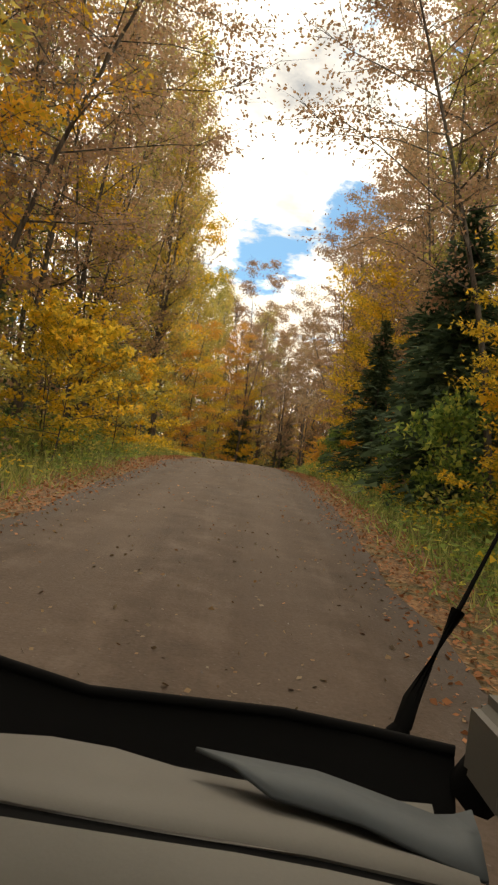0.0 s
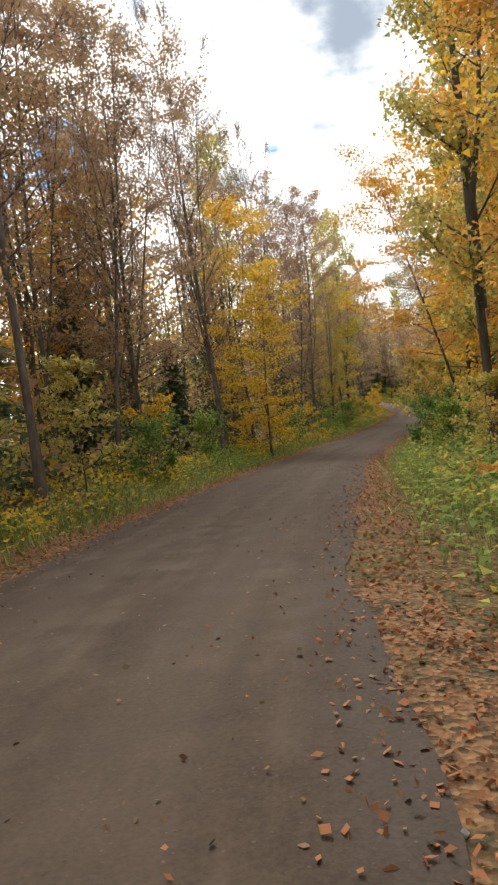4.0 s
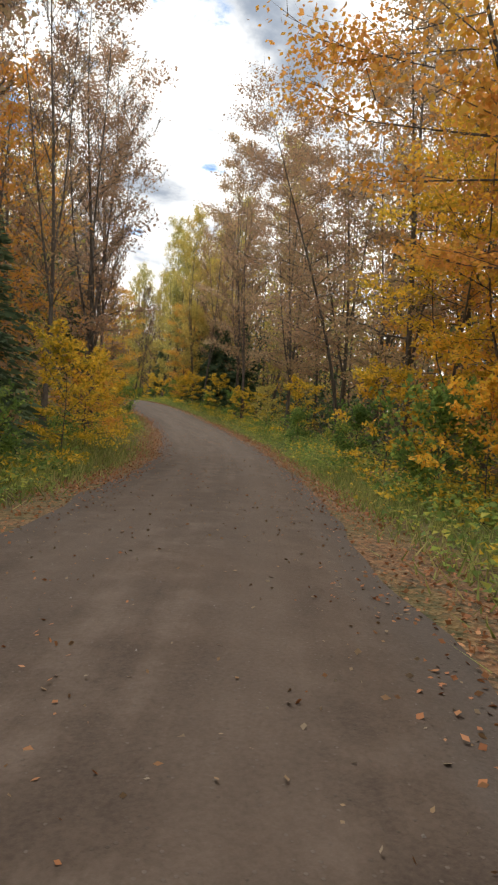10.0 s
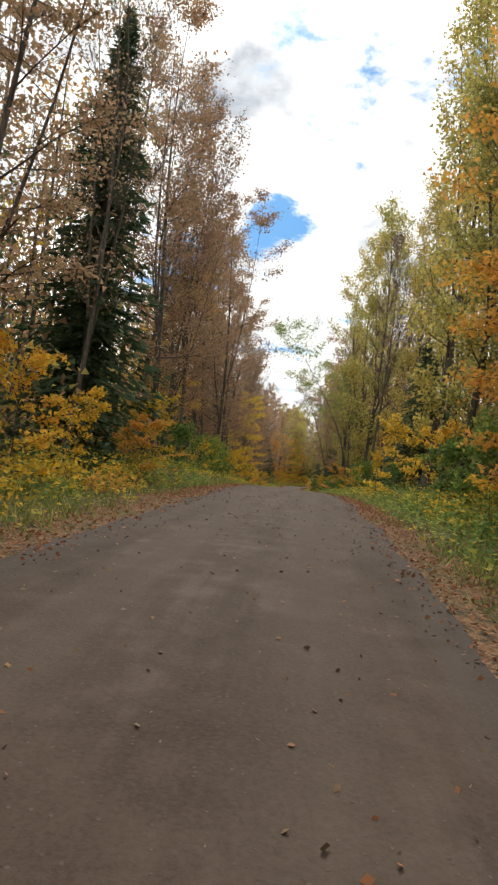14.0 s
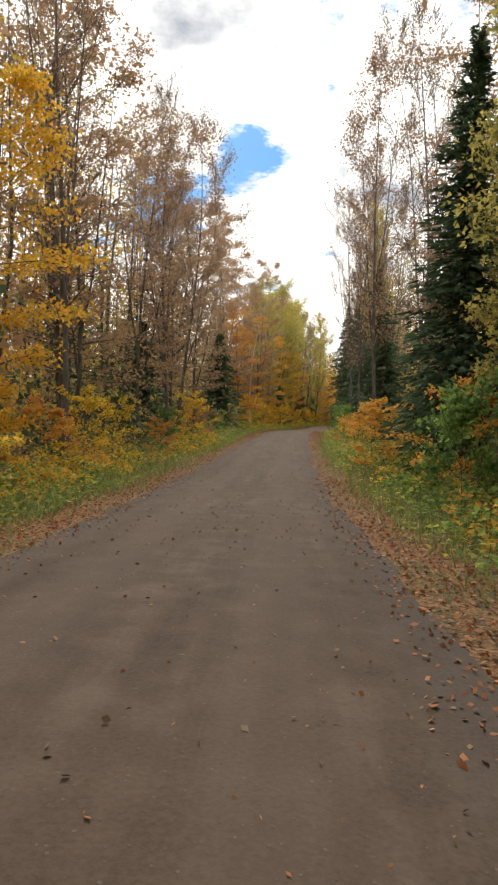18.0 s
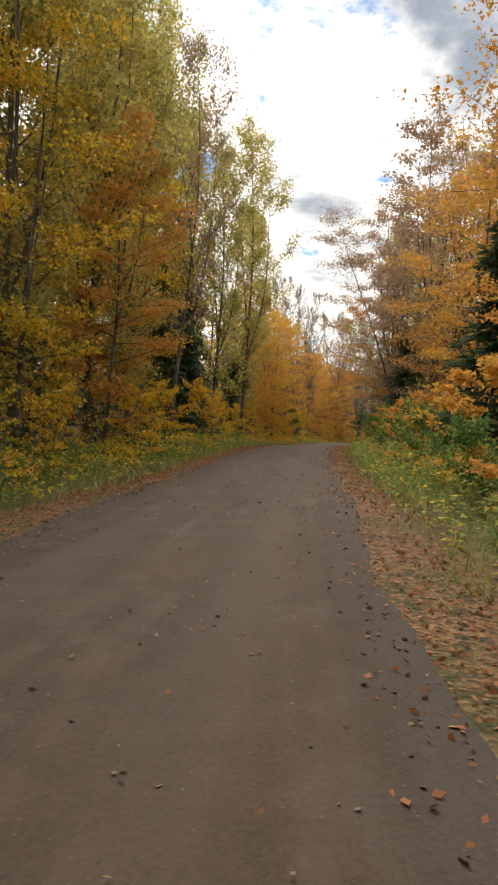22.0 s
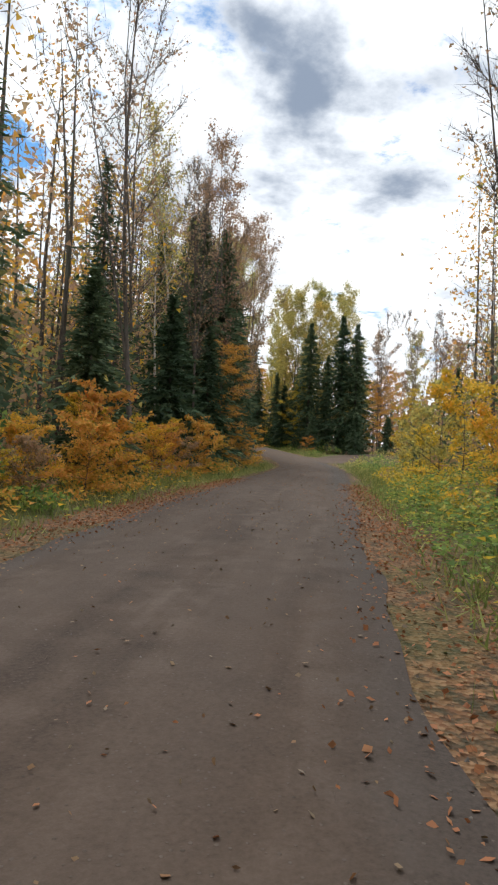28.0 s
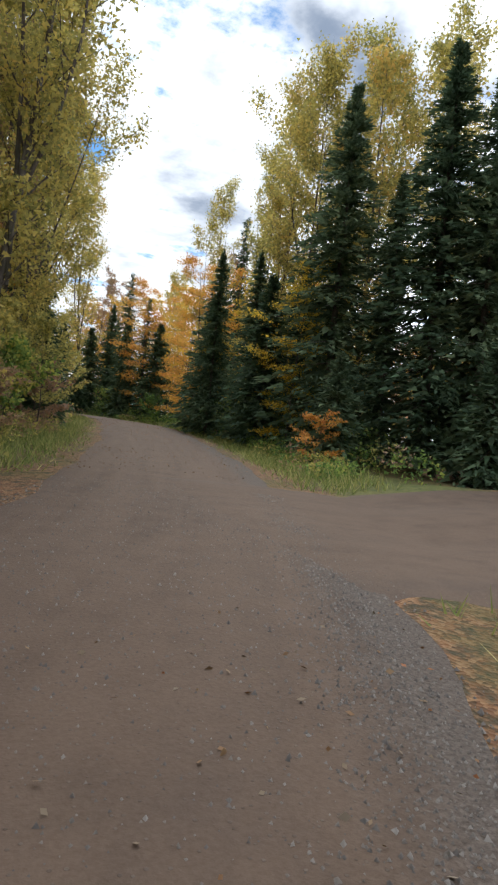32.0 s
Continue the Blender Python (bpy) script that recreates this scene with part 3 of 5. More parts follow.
def deciduous(seed, height, base, reach, limbs, leaves, leaf, rise=25, layered=True, lean=0.0, sides=7, twigs=4, girth=0.0066, shape="round", cheap=False, whole=False, fork=0, fine=0):
    """Trunk with leaders, limbs and twigs, and a crown of single leaves. base: where the crown begins, as a share of the height.
    fork: leaders that part from the trunk; fine: thin shoots at the ends of the twigs."""
    g = np.random.default_rng(seed)
    wood, tips = Build(), []
    n = 10
    h = np.linspace(-0.02, 1, n)
    ph = g.uniform(0, 6.28, 2)
    bend = height * 0.022
    cx = bend * np.sin(h * 4 + ph[0]) + lean * height * np.clip(h, 0, 1) ** 1.6
    cy = bend * np.cos(h * 3.3 + ph[1])
    cx, cy = cx - np.interp(0, h, cx), cy - np.interp(0, h, cy)
    trunk = np.stack([cx, cy, h * height], 1)
    rad = girth * height * (1 - 0.93 * np.clip(h, 0, 1) ** 0.9)
    rad[0] *= 1.6
    wood.tube(trunk, rad, sides)
    stems = [(h, trunk, rad)]
    turn = g.uniform(0, 6.28)
    for k in range(fork):
        q0 = g.uniform(0.18, 0.45)
        q1 = g.uniform(0.80, 0.97)
        turn += 6.28 / fork + g.normal(0, 0.4)
        u = np.linspace(0, 1, 6)
        start = np.array([np.interp(q0, h, trunk[:, c]) for c in range(3)])
        out = reach * g.uniform(0.32, 0.6)
        pts = np.stack([start[0] + (np.interp(q0 + (q1 - q0) * u, h, cx) - start[0]) + math.cos(turn) * out * u ** 0.75 + bend * 0.5 * np.sin(5 * u + k),
                        start[1] + (np.interp(q0 + (q1 - q0) * u, h, cy) - start[1]) + math.sin(turn) * out * u ** 0.75,
                        (q0 + (q1 - q0) * u) * height], 1)
        r = np.interp(q0, h, rad) * g.uniform(0.55, 0.8) * (1 - 0.9 * u ** 0.9)
        wood.tube(pts, r, max(4, sides - 2))
        stems.append((q0 + (q1 - q0) * u, pts, r))
    ang = g.uniform(0, 6.28)
    for k in range(limbs):
        q = base + (0.98 - base) * ((k + g.uniform(0.1, 0.9)) / limbs) ** 0.9
        can = [m for m in stems if m[0][0] <= q - 0.02 and q < m[0][-1] - 0.01] or stems[:1]
        sh, sp, sr = can[int(g.integers(0, len(can)))]
        ang += 2.4 + g.normal(0, 0.35)
        w = (q - base) / (1 - base)
        if shape == "round":
            size = reach * (0.35 + 0.65 * math.sin(math.pi * min(1, 0.25 + 0.72 * w)))
        elif shape == "cone":
            size = reach * (1.05 - 0.9 * w)
        else:
            size = reach * (0.55 + 0.45 * math.sin(math.pi * w))
        size *= g.uniform(0.6, 1.2) * (0.8 if len(stems) > 1 else 1.0) * (1.0 if cheap else min(1.0, 0.55 + 0.45 * q * height / 5.0))
        el = radians(rise + 28 * w + g.normal(0, 9))
        o = np.array([np.interp(q, sh, sp[:, c]) for c in range(3)])
        d = np.array([math.cos(ang) * math.cos(el), math.sin(ang) * math.cos(el), math.sin(el)])
        u = np.linspace(0, 1, 4)[:, None]
        curve = np.array([0, 0, 1.0]) * (0.18 if not layered else 0.0) * size
        limb = o + d * size * u + curve * u ** 2 + g.normal(0, 0.04 * size, (4, 3)) * u
        r0 = min(0.42 * np.interp(q, sh, sr), 0.016 * size + 0.010)
        wood.tube(limb[[0, 1, 3]] if cheap else limb, (r0 * np.array([1, 0.7, 0.45, 0.15]) + 0.004)[[0, 1, 3] if cheap else [0, 1, 2, 3]], 3)
        for j in range(twigs):
            f = 0.22 + 0.76 * (j + g.uniform(0, 1)) / twigs
            p = np.array([np.interp(f, u[:, 0], limb[:, c]) for c in range(3)])
            side = np.cross(d, [0, 0, 1]) * (1 if j % 2 else -1)
            td = unit(d * 0.75 + side * g.uniform(0.5, 1.1) + np.array([0, 0, g.uniform(-0.1, 0.5 if not layered else 0.2)]))
            ln = size * g.uniform(0.28, 0.55) * (1.1 - 0.5 * f)
            tw = p + td * ln * np.linspace(0, 1, 2)[:, None]
            wood.tube(tw, np.array([0.45, 0.1]) * r0 * 0.8 + 0.003, 3)
            tips.append((tw[0], tw[1], td, g.uniform(0.15, 1.0)))
            if j % 2:
                tips.append((limb[2], limb[3], d, g.uniform(0.15, 1.0)))
    tips_a = np.array([t[0] for t in tips])
    tips_b = np.array([t[1] for t in tips])
    tips_d = np.array([t[2] for t in tips])
    weight = np.array([t[3] for t in tips])
    pick = g.choice(len(tips), leaves, p=weight / weight.sum())
    f = g.uniform(0, 1.12, leaves)[:, None]
    pos = tips_a[pick] * (1 - f) + tips_b[pick] * f
    jit = g.normal(0, 1, (leaves, 3)) * reach * np.array([0.075, 0.075, 0.030 if layered else 0.075])
    pos = pos + jit
    if layered:
        nor = unit(np.array([0, 0, 1.0]) + g.normal(0, 0.55, (leaves, 3)))
    else:
        nor = unit(g.normal(0, 1, (leaves, 3)) + np.array([0, 0, 0.3]))
    lon = unit(tips_d[pick] * 0.6 + g.normal(0, 0.7, (leaves, 3)) - np.array([0, 0, 0.25]))
    sz = leaf * g.uniform(0.6, 1.3, leaves)
    shoots = None
    if fine:
        pick = g.integers(0, len(tips), fine)
        f = g.uniform(0.2, 1.0, fine)[:, None]
        shoots = leaf_tris(tips_a[pick] * (1 - f) + tips_b[pick] * f, tips_d[pick] + g.normal(0, 0.45, (fine, 3)) + [0, 0, 0.35], g.normal(0, 1, (fine, 3)), g.uniform(0.35, 0.95, fine), g.uniform(0.010, 0.018, fine))
    if whole:
        return wood, leaf_quads(pos, lon, nor, sz, sz * 0.72), shoots
    return wood, leaf_tris(pos, lon, nor, sz, sz * 0.95), shoots


def tree_kind(coarse, name, label, category, group, seed, bark, foliage, **kw):
    """One tree of a kind; coarse: for the rows that stand back, with fewer and larger leaves."""
    if coarse:
        kw["leaves"], kw["leaf"], kw["twigs"] = int(kw["leaves"] * 0.42), kw["leaf"] * 1.5, max(3, kw.get("twigs", 4) - 1)
        seed += 300
    wood, (lv, lf), shoots = deciduous(seed, **kw)
    root = thing(name, label, category, group)
    part("trunk", wood.mesh("trunk", bark, True), root)
    part("crown", raw_mesh("crown", lv, lf, foliage), root)
    if shoots:
        tagged(part("shoot_growth", raw_mesh("shoot_growth", *shoots, M_TWIG), root), kind="stuff")
    return root


def spruce(seed, height, reach, whorls, per, low=0.06, dense=42, spray=0.34):
    """A conifer: whorls of drooping boughs that carry flat sprays of needles."""
    g = np.random.default_rng(seed)
    wood = Build()
    wood.tube([(0, 0, -0.2), (0.02, 0, height * 0.5), (0, 0.02, height)], [0.012 * height, 0.008 * height, 0.01], 6)
    P, D, N, Ls, Ws = [], [], [], [], []
    for i in range(whorls):
        q = low + (0.985 - low) * (i / (whorls - 1)) ** 0.92
        w = (q - low) / (1 - low)
        size = reach * (1 - w) ** 0.9 * min(1.0, 0.55 + w * 4) + 0.12
        for k in range(per):
            a = i * 1.1 + 6.28 * k / per + g.normal(0, 0.25)
            s = size * g.uniform(0.65, 1.2)
            if g.uniform() < 0.06:
                continue
            out = np.array([math.cos(a), math.sin(a), 0])
            droop = -0.38 * (1 - w) + 0.22 * w + g.normal(0, 0.1)
            d = unit(out + np.array([0, 0, droop]))
            z0 = q * height + g.normal(0, 0.01) * height
            side = np.array([-out[1], out[0], 0])
            if i % 3 == 0:
                wood.tube([(0, 0, z0), d * s * 0.6 + [0, 0, z0]], [0.012 + 0.008 * s, 0.006], 3)
            for j in range(dense):
                f = (j + g.uniform(0.1, 0.9)) / dense
                p = np.array([0, 0, z0]) + d * s * f * 0.9 + side * g.normal(0, 0.15) * s * f + np.array([0, 0, -0.12 * s * f * f + g.normal(0, 0.09)])
                turn = side * g.uniform(0.3, 1.2) * (1 if j % 2 else -1)
                dd = unit(d + turn * (1.1 - 0.5 * f) + np.array([0, 0, g.uniform(-0.35, 0.1)]))
                P.append(p)
                D.append(dd)
                N.append(unit(np.array([0, 0, 0.8]) + g.normal(0, 0.7, 3)))
                ln = min(spray, 0.16 + 0.11 * s) * g.uniform(0.7, 1.3)
                Ls.append(ln)
                Ws.append(ln * g.uniform(0.34, 0.50))
    for j in range(int(60 * height)):
        q = low + (0.97 - low) * g.uniform() ** 1.2
        a = g.uniform(0, 6.28)
        out = np.array([math.cos(a), math.sin(a), g.uniform(-0.9, -0.2)])
        P.append(np.array([0, 0, q * height]) + out * g.uniform(0.0, 0.42) * reach * (1 - q))
        D.append(unit(out))
        N.append(unit(out * [1, 1, 0] + g.normal(0, 0.4, 3) + [0, 0, 0.3]))
        Ls.append(g.uniform(0.3, 0.6) * min(1.0, 0.35 + 1.2 * (1 - q)))
        Ws.append(Ls[-1] * g.uniform(0.45, 0.7))
    return wood, leaf_tris(np.array(P), np.array(D), np.array(N), np.array(Ls), np.array(Ws))


def spruce_kind(name, label, group, seed, **kw):
    wood, (lv, lf) = spruce(seed, **kw)
    root = thing(name, label, "conifer", group)
    part("trunk", wood.mesh("trunk", M_BARK, True), root)
    part("crown", raw_mesh("crown", lv, lf, M_SPRUCE), root)
    return root

# ---- kinds of tree, each built once when it is first set down ----
G_TREE, G_SPRUCE, G_SHRUB = "trees along the road", "conifers along the road", "saplings on the verge"
KINDS = {
    "Y1": lambda c: tree_kind(c, "maple_tree", "tall maple with bright yellow autumn leaves", "tree", G_TREE, 11, M_BARK, M_YELLOW, height=14.5, base=0.1, reach=3.6, limbs=48, leaves=12500, leaf=0.115, rise=8, fork=2, fine=300),
    "Y2": lambda c: tree_kind(c, "maple_tree", "slender maple with layered yellow autumn leaves", "tree", G_TREE, 12, M_BARK, M_YELLOW, height=9.5, base=0.09, reach=3.1, limbs=38, leaves=9500, leaf=0.108, rise=5, fork=1, fine=250),
    "O1": lambda c: tree_kind(c, "maple_tree", "broad maple with glowing orange autumn leaves", "tree", G_TREE, 13, M_BARK, M_ORANGE, height=15.0, base=0.1, reach=3.8, limbs=50, leaves=13000, leaf=0.115, rise=8, fork=2, fine=300),
    "O2": lambda c: tree_kind(c, "maple_tree", "young maple with layered orange leaves", "tree", G_TREE, 14, M_BARK, M_ORANGE, height=10.5, base=0.07, reach=3.2, limbs=40, leaves=10000, leaf=0.108, rise=4, fork=1, fine=250),
    "R1": lambda c: tree_kind(c, "maple_tree", "tall maple with rust-brown autumn leaves", "tree", G_TREE, 15, M_BARK, M_RUST, height=19.0, base=0.16, reach=3.5, limbs=54, leaves=12500, leaf=0.115, rise=18, fork=2, fine=900),
    "R2": lambda c: tree_kind(c, "oak_tree", "tall oak with red-brown leaves on dark branches", "tree", G_TREE, 16, M_BARK, M_RUST, height=17.5, base=0.16, reach=3.9, limbs=50, leaves=12000, leaf=0.115, rise=10, fork=2, fine=900),
    "L1": lambda c: tree_kind(c, "poplar_tree", "tall poplar with yellow-green leaves", "tree", G_TREE, 17, M_BARK, M_OLIVE, height=20.0, base=0.12, reach=2.9, limbs=50, leaves=13500, leaf=0.128, rise=35, layered=False, shape="oval", fork=2, fine=500),
    "L2": lambda c: tree_kind(c, "poplar_tree", "slim poplar with thinning yellow-green leaves", "tree", G_TREE, 18, M_BARK, M_OLIVE, height=18.5, base=0.32, reach=2.3, limbs=38, leaves=5200, leaf=0.125, rise=38, layered=False, shape="oval", fork=1, fine=600),
    "L3": lambda c: tree_kind(c, "poplar_tree", "full poplar with dense yellow-green leaves low down", "tree", G_TREE, 25, M_BARK, M_OLIVE, height=19.0, base=0.08, reach=3.7, limbs=56, leaves=20000, leaf=0.14, rise=30, layered=False, shape="oval", fork=3, fine=500),
    "N2": lambda c: tree_kind(c, "leaning_tree", "maple with rust-brown leaves leaning over the road", "tree", G_TREE, 27, M_BARK, M_RUST, height=14.5, base=0.30, reach=3.6, limbs=38, leaves=14500, leaf=0.095, whole=True, rise=4, lean=0.24, fine=500),
    "N3": lambda c: tree_kind(c, "leaning_tree", "maple with orange leaves leaning over the road", "tree", G_TREE, 28, M_BARK, M_ORANGE, height=11.5, base=0.28, reach=3.4, limbs=36, leaves=14500, leaf=0.095, whole=True, rise=2, lean=0.22, fine=300),
    "N1": lambda c: tree_kind(c, "leaning_tree", "poplar with green leaves leaning over the road", "tree", G_TREE, 26, M_BARK, M_GREEN, height=14.5, base=0.45, reach=3.2, limbs=34, leaves=13000, leaf=0.1, whole=True, rise=-5, layered=False, lean=0.46),
    "B1": lambda c: tree_kind(c, "bare_tree", "tall grey tree with nearly bare branches", "tree", G_TREE, 19, M_TWIG, M_RUST, height=19.5, base=0.24, reach=3.0, limbs=56, leaves=2600, leaf=0.1, rise=42, layered=False, twigs=7, girth=0.0058, shape="oval", fork=3, fine=3200),
    "B2": lambda c: tree_kind(c, "bare_tree", "slender tree with bare steep branches", "tree", G_TREE, 20, M_TWIG, M_RUST, height=17.5, base=0.34, reach=2.5, limbs=44, leaves=1300, leaf=0.1, rise=50, layered=False, twigs=7, girth=0.0054, shape="oval", fork=2, fine=3000),
    "B3": lambda c: tree_kind(c, "bare_tree", "thin tree with its last brown leaves", "tree", G_TREE, 21, M_TWIG, M_RUST, height=18.5, base=0.26, reach=2.8, limbs=44, leaves=5600, leaf=0.11, rise=36, layered=False, twigs=7, girth=0.0058, shape="oval", fork=2, fine=2200),
    "W1": lambda c: tree_kind(c, "birch_tree", "white-barked birch with few leaves", "tree", G_TREE, 22, M_BIRCH, M_OLIVE, height=16.5, base=0.42, reach=2.3, limbs=26, leaves=2600, leaf=0.11, rise=40, layered=False, lean=0.16, girth=0.0066, fine=1200),
    "S1": lambda c: spruce_kind("spruce_tree", "tall dark green spruce with drooping boughs", G_SPRUCE, 31, height=15.5, reach=3.4, whorls=38, per=7),
    "S2": lambda c: spruce_kind("spruce_tree", "narrow dark green spruce with a pointed top", G_SPRUCE, 32, height=14.0, reach=2.8, whorls=36, per=6),
    "S3": lambda c: spruce_kind("spruce_tree", "dark green spruce standing back among the trees", G_SPRUCE, 35, height=15.0, reach=3.1, whorls=32, per=6, dense=16, spray=0.6),
    "F1": lambda c: spruce_kind("fir_tree", "young dark green fir with branches to the ground", G_SPRUCE, 33, height=7.5, reach=2.3, whorls=24, per=7, low=0.03),
    "F2": lambda c: spruce_kind("fir_tree", "small bushy fir in the undergrowth", G_SPRUCE, 34, height=4.2, reach=1.7, whorls=16, per=7, dense=26, low=0.03),
    "y": lambda c: tree_kind(c, "sapling", "maple sapling with clear yellow leaves", "shrub", G_SHRUB, 41, M_BARK, M_YELLOW, height=2.6, base=0.08, reach=1.25, limbs=15, leaves=1900, leaf=0.088, rise=14, twigs=3, sides=5, cheap=True),
    "o": lambda c: tree_kind(c, "sapling", "maple sapling with orange leaves", "shrub", G_SHRUB, 42, M_BARK, M_ORANGE, height=2.1, base=0.08, reach=1.15, limbs=14, leaves=1900, leaf=0.088, rise=14, twigs=3, sides=5, cheap=True),
    "g": lambda c: tree_kind(c, "shrub", "leafy green shrub on the verge", "shrub", G_SHRUB, 43, M_BARK, M_GREEN, height=1.6, base=0.05, reach=1.1, limbs=15, leaves=1900, leaf=0.088, rise=25, twigs=3, sides=5, layered=False, cheap=True),
    "l": lambda c: tree_kind(c, "sapling", "sapling with yellow-green leaves", "shrub", G_SHRUB, 44, M_BARK, M_OLIVE, height=3.0, base=0.10, reach=1.2, limbs=16, leaves=1900, leaf=0.088, rise=25, twigs=3, sides=5, cheap=True),
    "r": lambda c: tree_kind(c, "shrub", "low shrub with rust-brown leaves", "shrub", G_SHRUB, 45, M_BARK, M_RUST, height=1.7, base=0.06, reach=1.1, limbs=14, leaves=1900, leaf=0.088, rise=20, twigs=3, sides=5, cheap=True),
}
MADE = {}


def set_down(kind, x, y, turn=0.0, scale=1.0, sink=0.0, z=None, coarse=False):
    """Puts a tree or shrub of that kind on the ground."""
    if z is None:
        z = float(surface([(x, y)])[0]) - sink
    key = (kind, coarse)
    if key not in MADE:
        MADE[key] = KINDS[kind](coarse)
        MADE[key].matrix_basis = pose(x, y, z, 0, 0, turn)
        return MADE[key]
    return copy_thing(MADE[key], pose(x, y, z, 0, 0, turn) @ Matrix.Diagonal((scale, scale, scale, 1)))


def at_road(s, v):
    """The place s metres along the road and v to the right of its middle."""
    c = [np.interp(s, MID_S, MID[:, k]) for k in range(2)]
    r = [np.interp(s, MID_S, MID_R[:, k]) for k in range(2)]
    return c[0] + r[0] * v, c[1] + r[1] * v


# trees by stretches of 20 m: first row, second row, undergrowth, for the left and the right side
#      first left   second left  low left | first right  second right  low right
STRETCH = (
    ("R1 B1 O1", "B1 R1 B3", "l y", "F1 R1 S2", "R1 L1", "g y"),          # -20
    ("Y1 R2 L1", "B1 R1 B3", "l y l", "F1 R2 F1", "R1 L1 R2", "g y"),     # 0
    ("Y1 B3 L1 Y2", "B1 R1 L1", "l y y", "F1 Y2 R1", "R1 B1 L1", "g o"),  # 20
    ("L1 O2 Y2", "B1 L1 B3", "y o l", "R2 O1 F2", "R1 B3", "g o"),        # 40
    ("R1 F1 B1 B3", "R1 B1 F1", "g y l", "Y1 O1 Y1", "R1 Y1", "l o"),        # 60
    ("B3 R1 B1 Y2 F1", "R1 F1 B3", "y g", "O1 Y1 L1", "Y1 R1", "g l"),       # 80
    ("B3 R1 Y1 B1", "R1 L1 B3", "y g", "O1 R1 F1", "R1 B1", "y o"),          # 100
    ("Y1 L1 B3 R1", "B1 R1 B3", "y g", "R2 F1 O2", "B1 R1 S2", "y o y"),  # 120
    ("B3 R1 B1 F2", "B1 R1 B3", "y o y", "F1 F1 B3", "B1 O1 R1", "g y"),     # 140
    ("B1 R1 B3 F1", "B1 B3", "y y g", "O1 O2 Y2", "R1 O1", "y g"),        # 160
    ("B1 R1 B3", "B1 O1 B3", "y o g", "O1 R1 Y2", "R1 B1 B3", "y l g"),   # 180
    ("F1 B1 R1 O2", "R1 F1 B1", "y o o", "R1 F1 B3", "L1 R1", "g y"),           # 200
    ("S2 R1 B1", "F1 R1", "o y y", "L1 O2 S2", "L1 R1", "g y g"),         # 220
    ("B1 R1 B3", "B1 B3", "y g", "L1 B2 F1", "L2 B1", "g y"),             # 240
    ("B1 R1 B3", "B1 R1", "y y g", "F1 B2 L1", "B1 L2", "g o"),           # 260
    ("B3 Y2 B1", "B1 R1 B1", "y o g", "R2 L1 F1", "L1 B1", "g g y"),      # 280
    ("Y2 B1 O2", "B1 R1", "y o y", "L1 S2 B3", "S1 B1", "g o"),           # 300
    ("B3 R2 F1 B1", "B1 F1 R1", "o g y", "B1 B3 F1", "S1 B2", "o g o"),   # 320
    ("F1 R1 B3 R2", "F1 R1 B2", "r g l", "B1 S2 L2", "S1 B1", "g o g"),   # 340
    ("F1 W1 R1 O2", "R1 F1 B2", "y g", "S1 B1", "S1 B2", "g g"),          # 360
    ("R1 O2 L1 F1", "R1 L1 F1", "y o", "B1 L2 B2", "B2 R1", "g g o"),     # 380
    ("B3 Y1 O2 L1", "L1 Y1 R1", "y y g", "O1 R1 F1", "R1 B1", "g o"),        # 400
    ("Y1 O1 F1 L1", "O1 L1", "y o y", "R1 R2 F1", "R1 O1", "g o"),        # 420
    ("O2 B1 Y2 O2", "O1 B1 B2", "y o", "F2 L2 o", "S1 L1", "o g"),             # 440
    ("O2 B1 O2 Y2 F2", "B1 O1 B1", "y y o", "B2 o L2", "S1 B1", "o o g"),      # 460
    ("O2 B1 O2 B1", "B1 B2 O1", "o y", "B2 F1", "S2 B1", "o r"),             # 480
    ("B1 F1 B1 B2", "F1 R1 B2", "o o g", "B2 F1", "B1 S2", "y g"),        # 500
    ("B1 F1 B2 F1", "B1 S1 W1", "o o", "l y l", "", "l y"),              # 520
    ("O2 B3 R1", "S1 B1 R1", "o o r", "", "", ""),                        # 540
    ("L1 L1 B3", "L1 R1", "l r", "", "", ""),                             # 560
    ("L1 F1 L2", "L1 O1", "l r", "F1 L1 Y2", "L1 F1", "g"),               # 580
    ("F1 S2 L1", "L1 Y1", "g l", "F1 L1 O2", "L1 S2", "g"),               # 600
    ("S1 S2 F1", "L1 Y1", "g l", "S2 F1 L1", "L1 S2", "g"),               # 620
)


def plant():
    g = random.Random(5)
    for n, row in enumerate(STRETCH):
        s0 = -20 + 20 * n
        for sgn, (first, second, low) in ((-1, row[:3]), (1, row[3:])):
            plans = ((first.split(), 5.0, 6.8, 4.6, 0.16), (second.split(), 7.8, 10.8, 7.0, 0.16), (low.split(), 4.3, 5.4, 4.2, 0.30))
            for kinds, v0, v1, gap, var in plans:
                if not kinds:
                    continue
                m = max(1, round(20 / gap))
                for k in range(m):
                    s = s0 + (k + g.uniform(0.12, 0.88)) * 20 / m
                    v = sgn * g.uniform(v0, v1)
                    x, y = at_road(s, v)
                    kind = kinds[(k + n) % len(kinds)] if g.random() < 0.75 else g.choice(kinds)
                    size, turn = 1 + g.uniform(-var, var), g.uniform(0, 360)
                    if v0 > 7 and kind in ("S1", "S2"):
                        kind = "S3"
                    if side_gap([(x, y)])[0] < 1.6:
                        continue
                    if kind in ("S1", "F1", "S2", "Y1", "O1", "R2", "L3") and 4.5 < v0 < 6:
                        x, y = at_road(s, v + sgn * 0.9)
                    set_down(kind, x, y, turn, size, coarse=v0 > 7 and kind[0] in "YORLB")


plant()

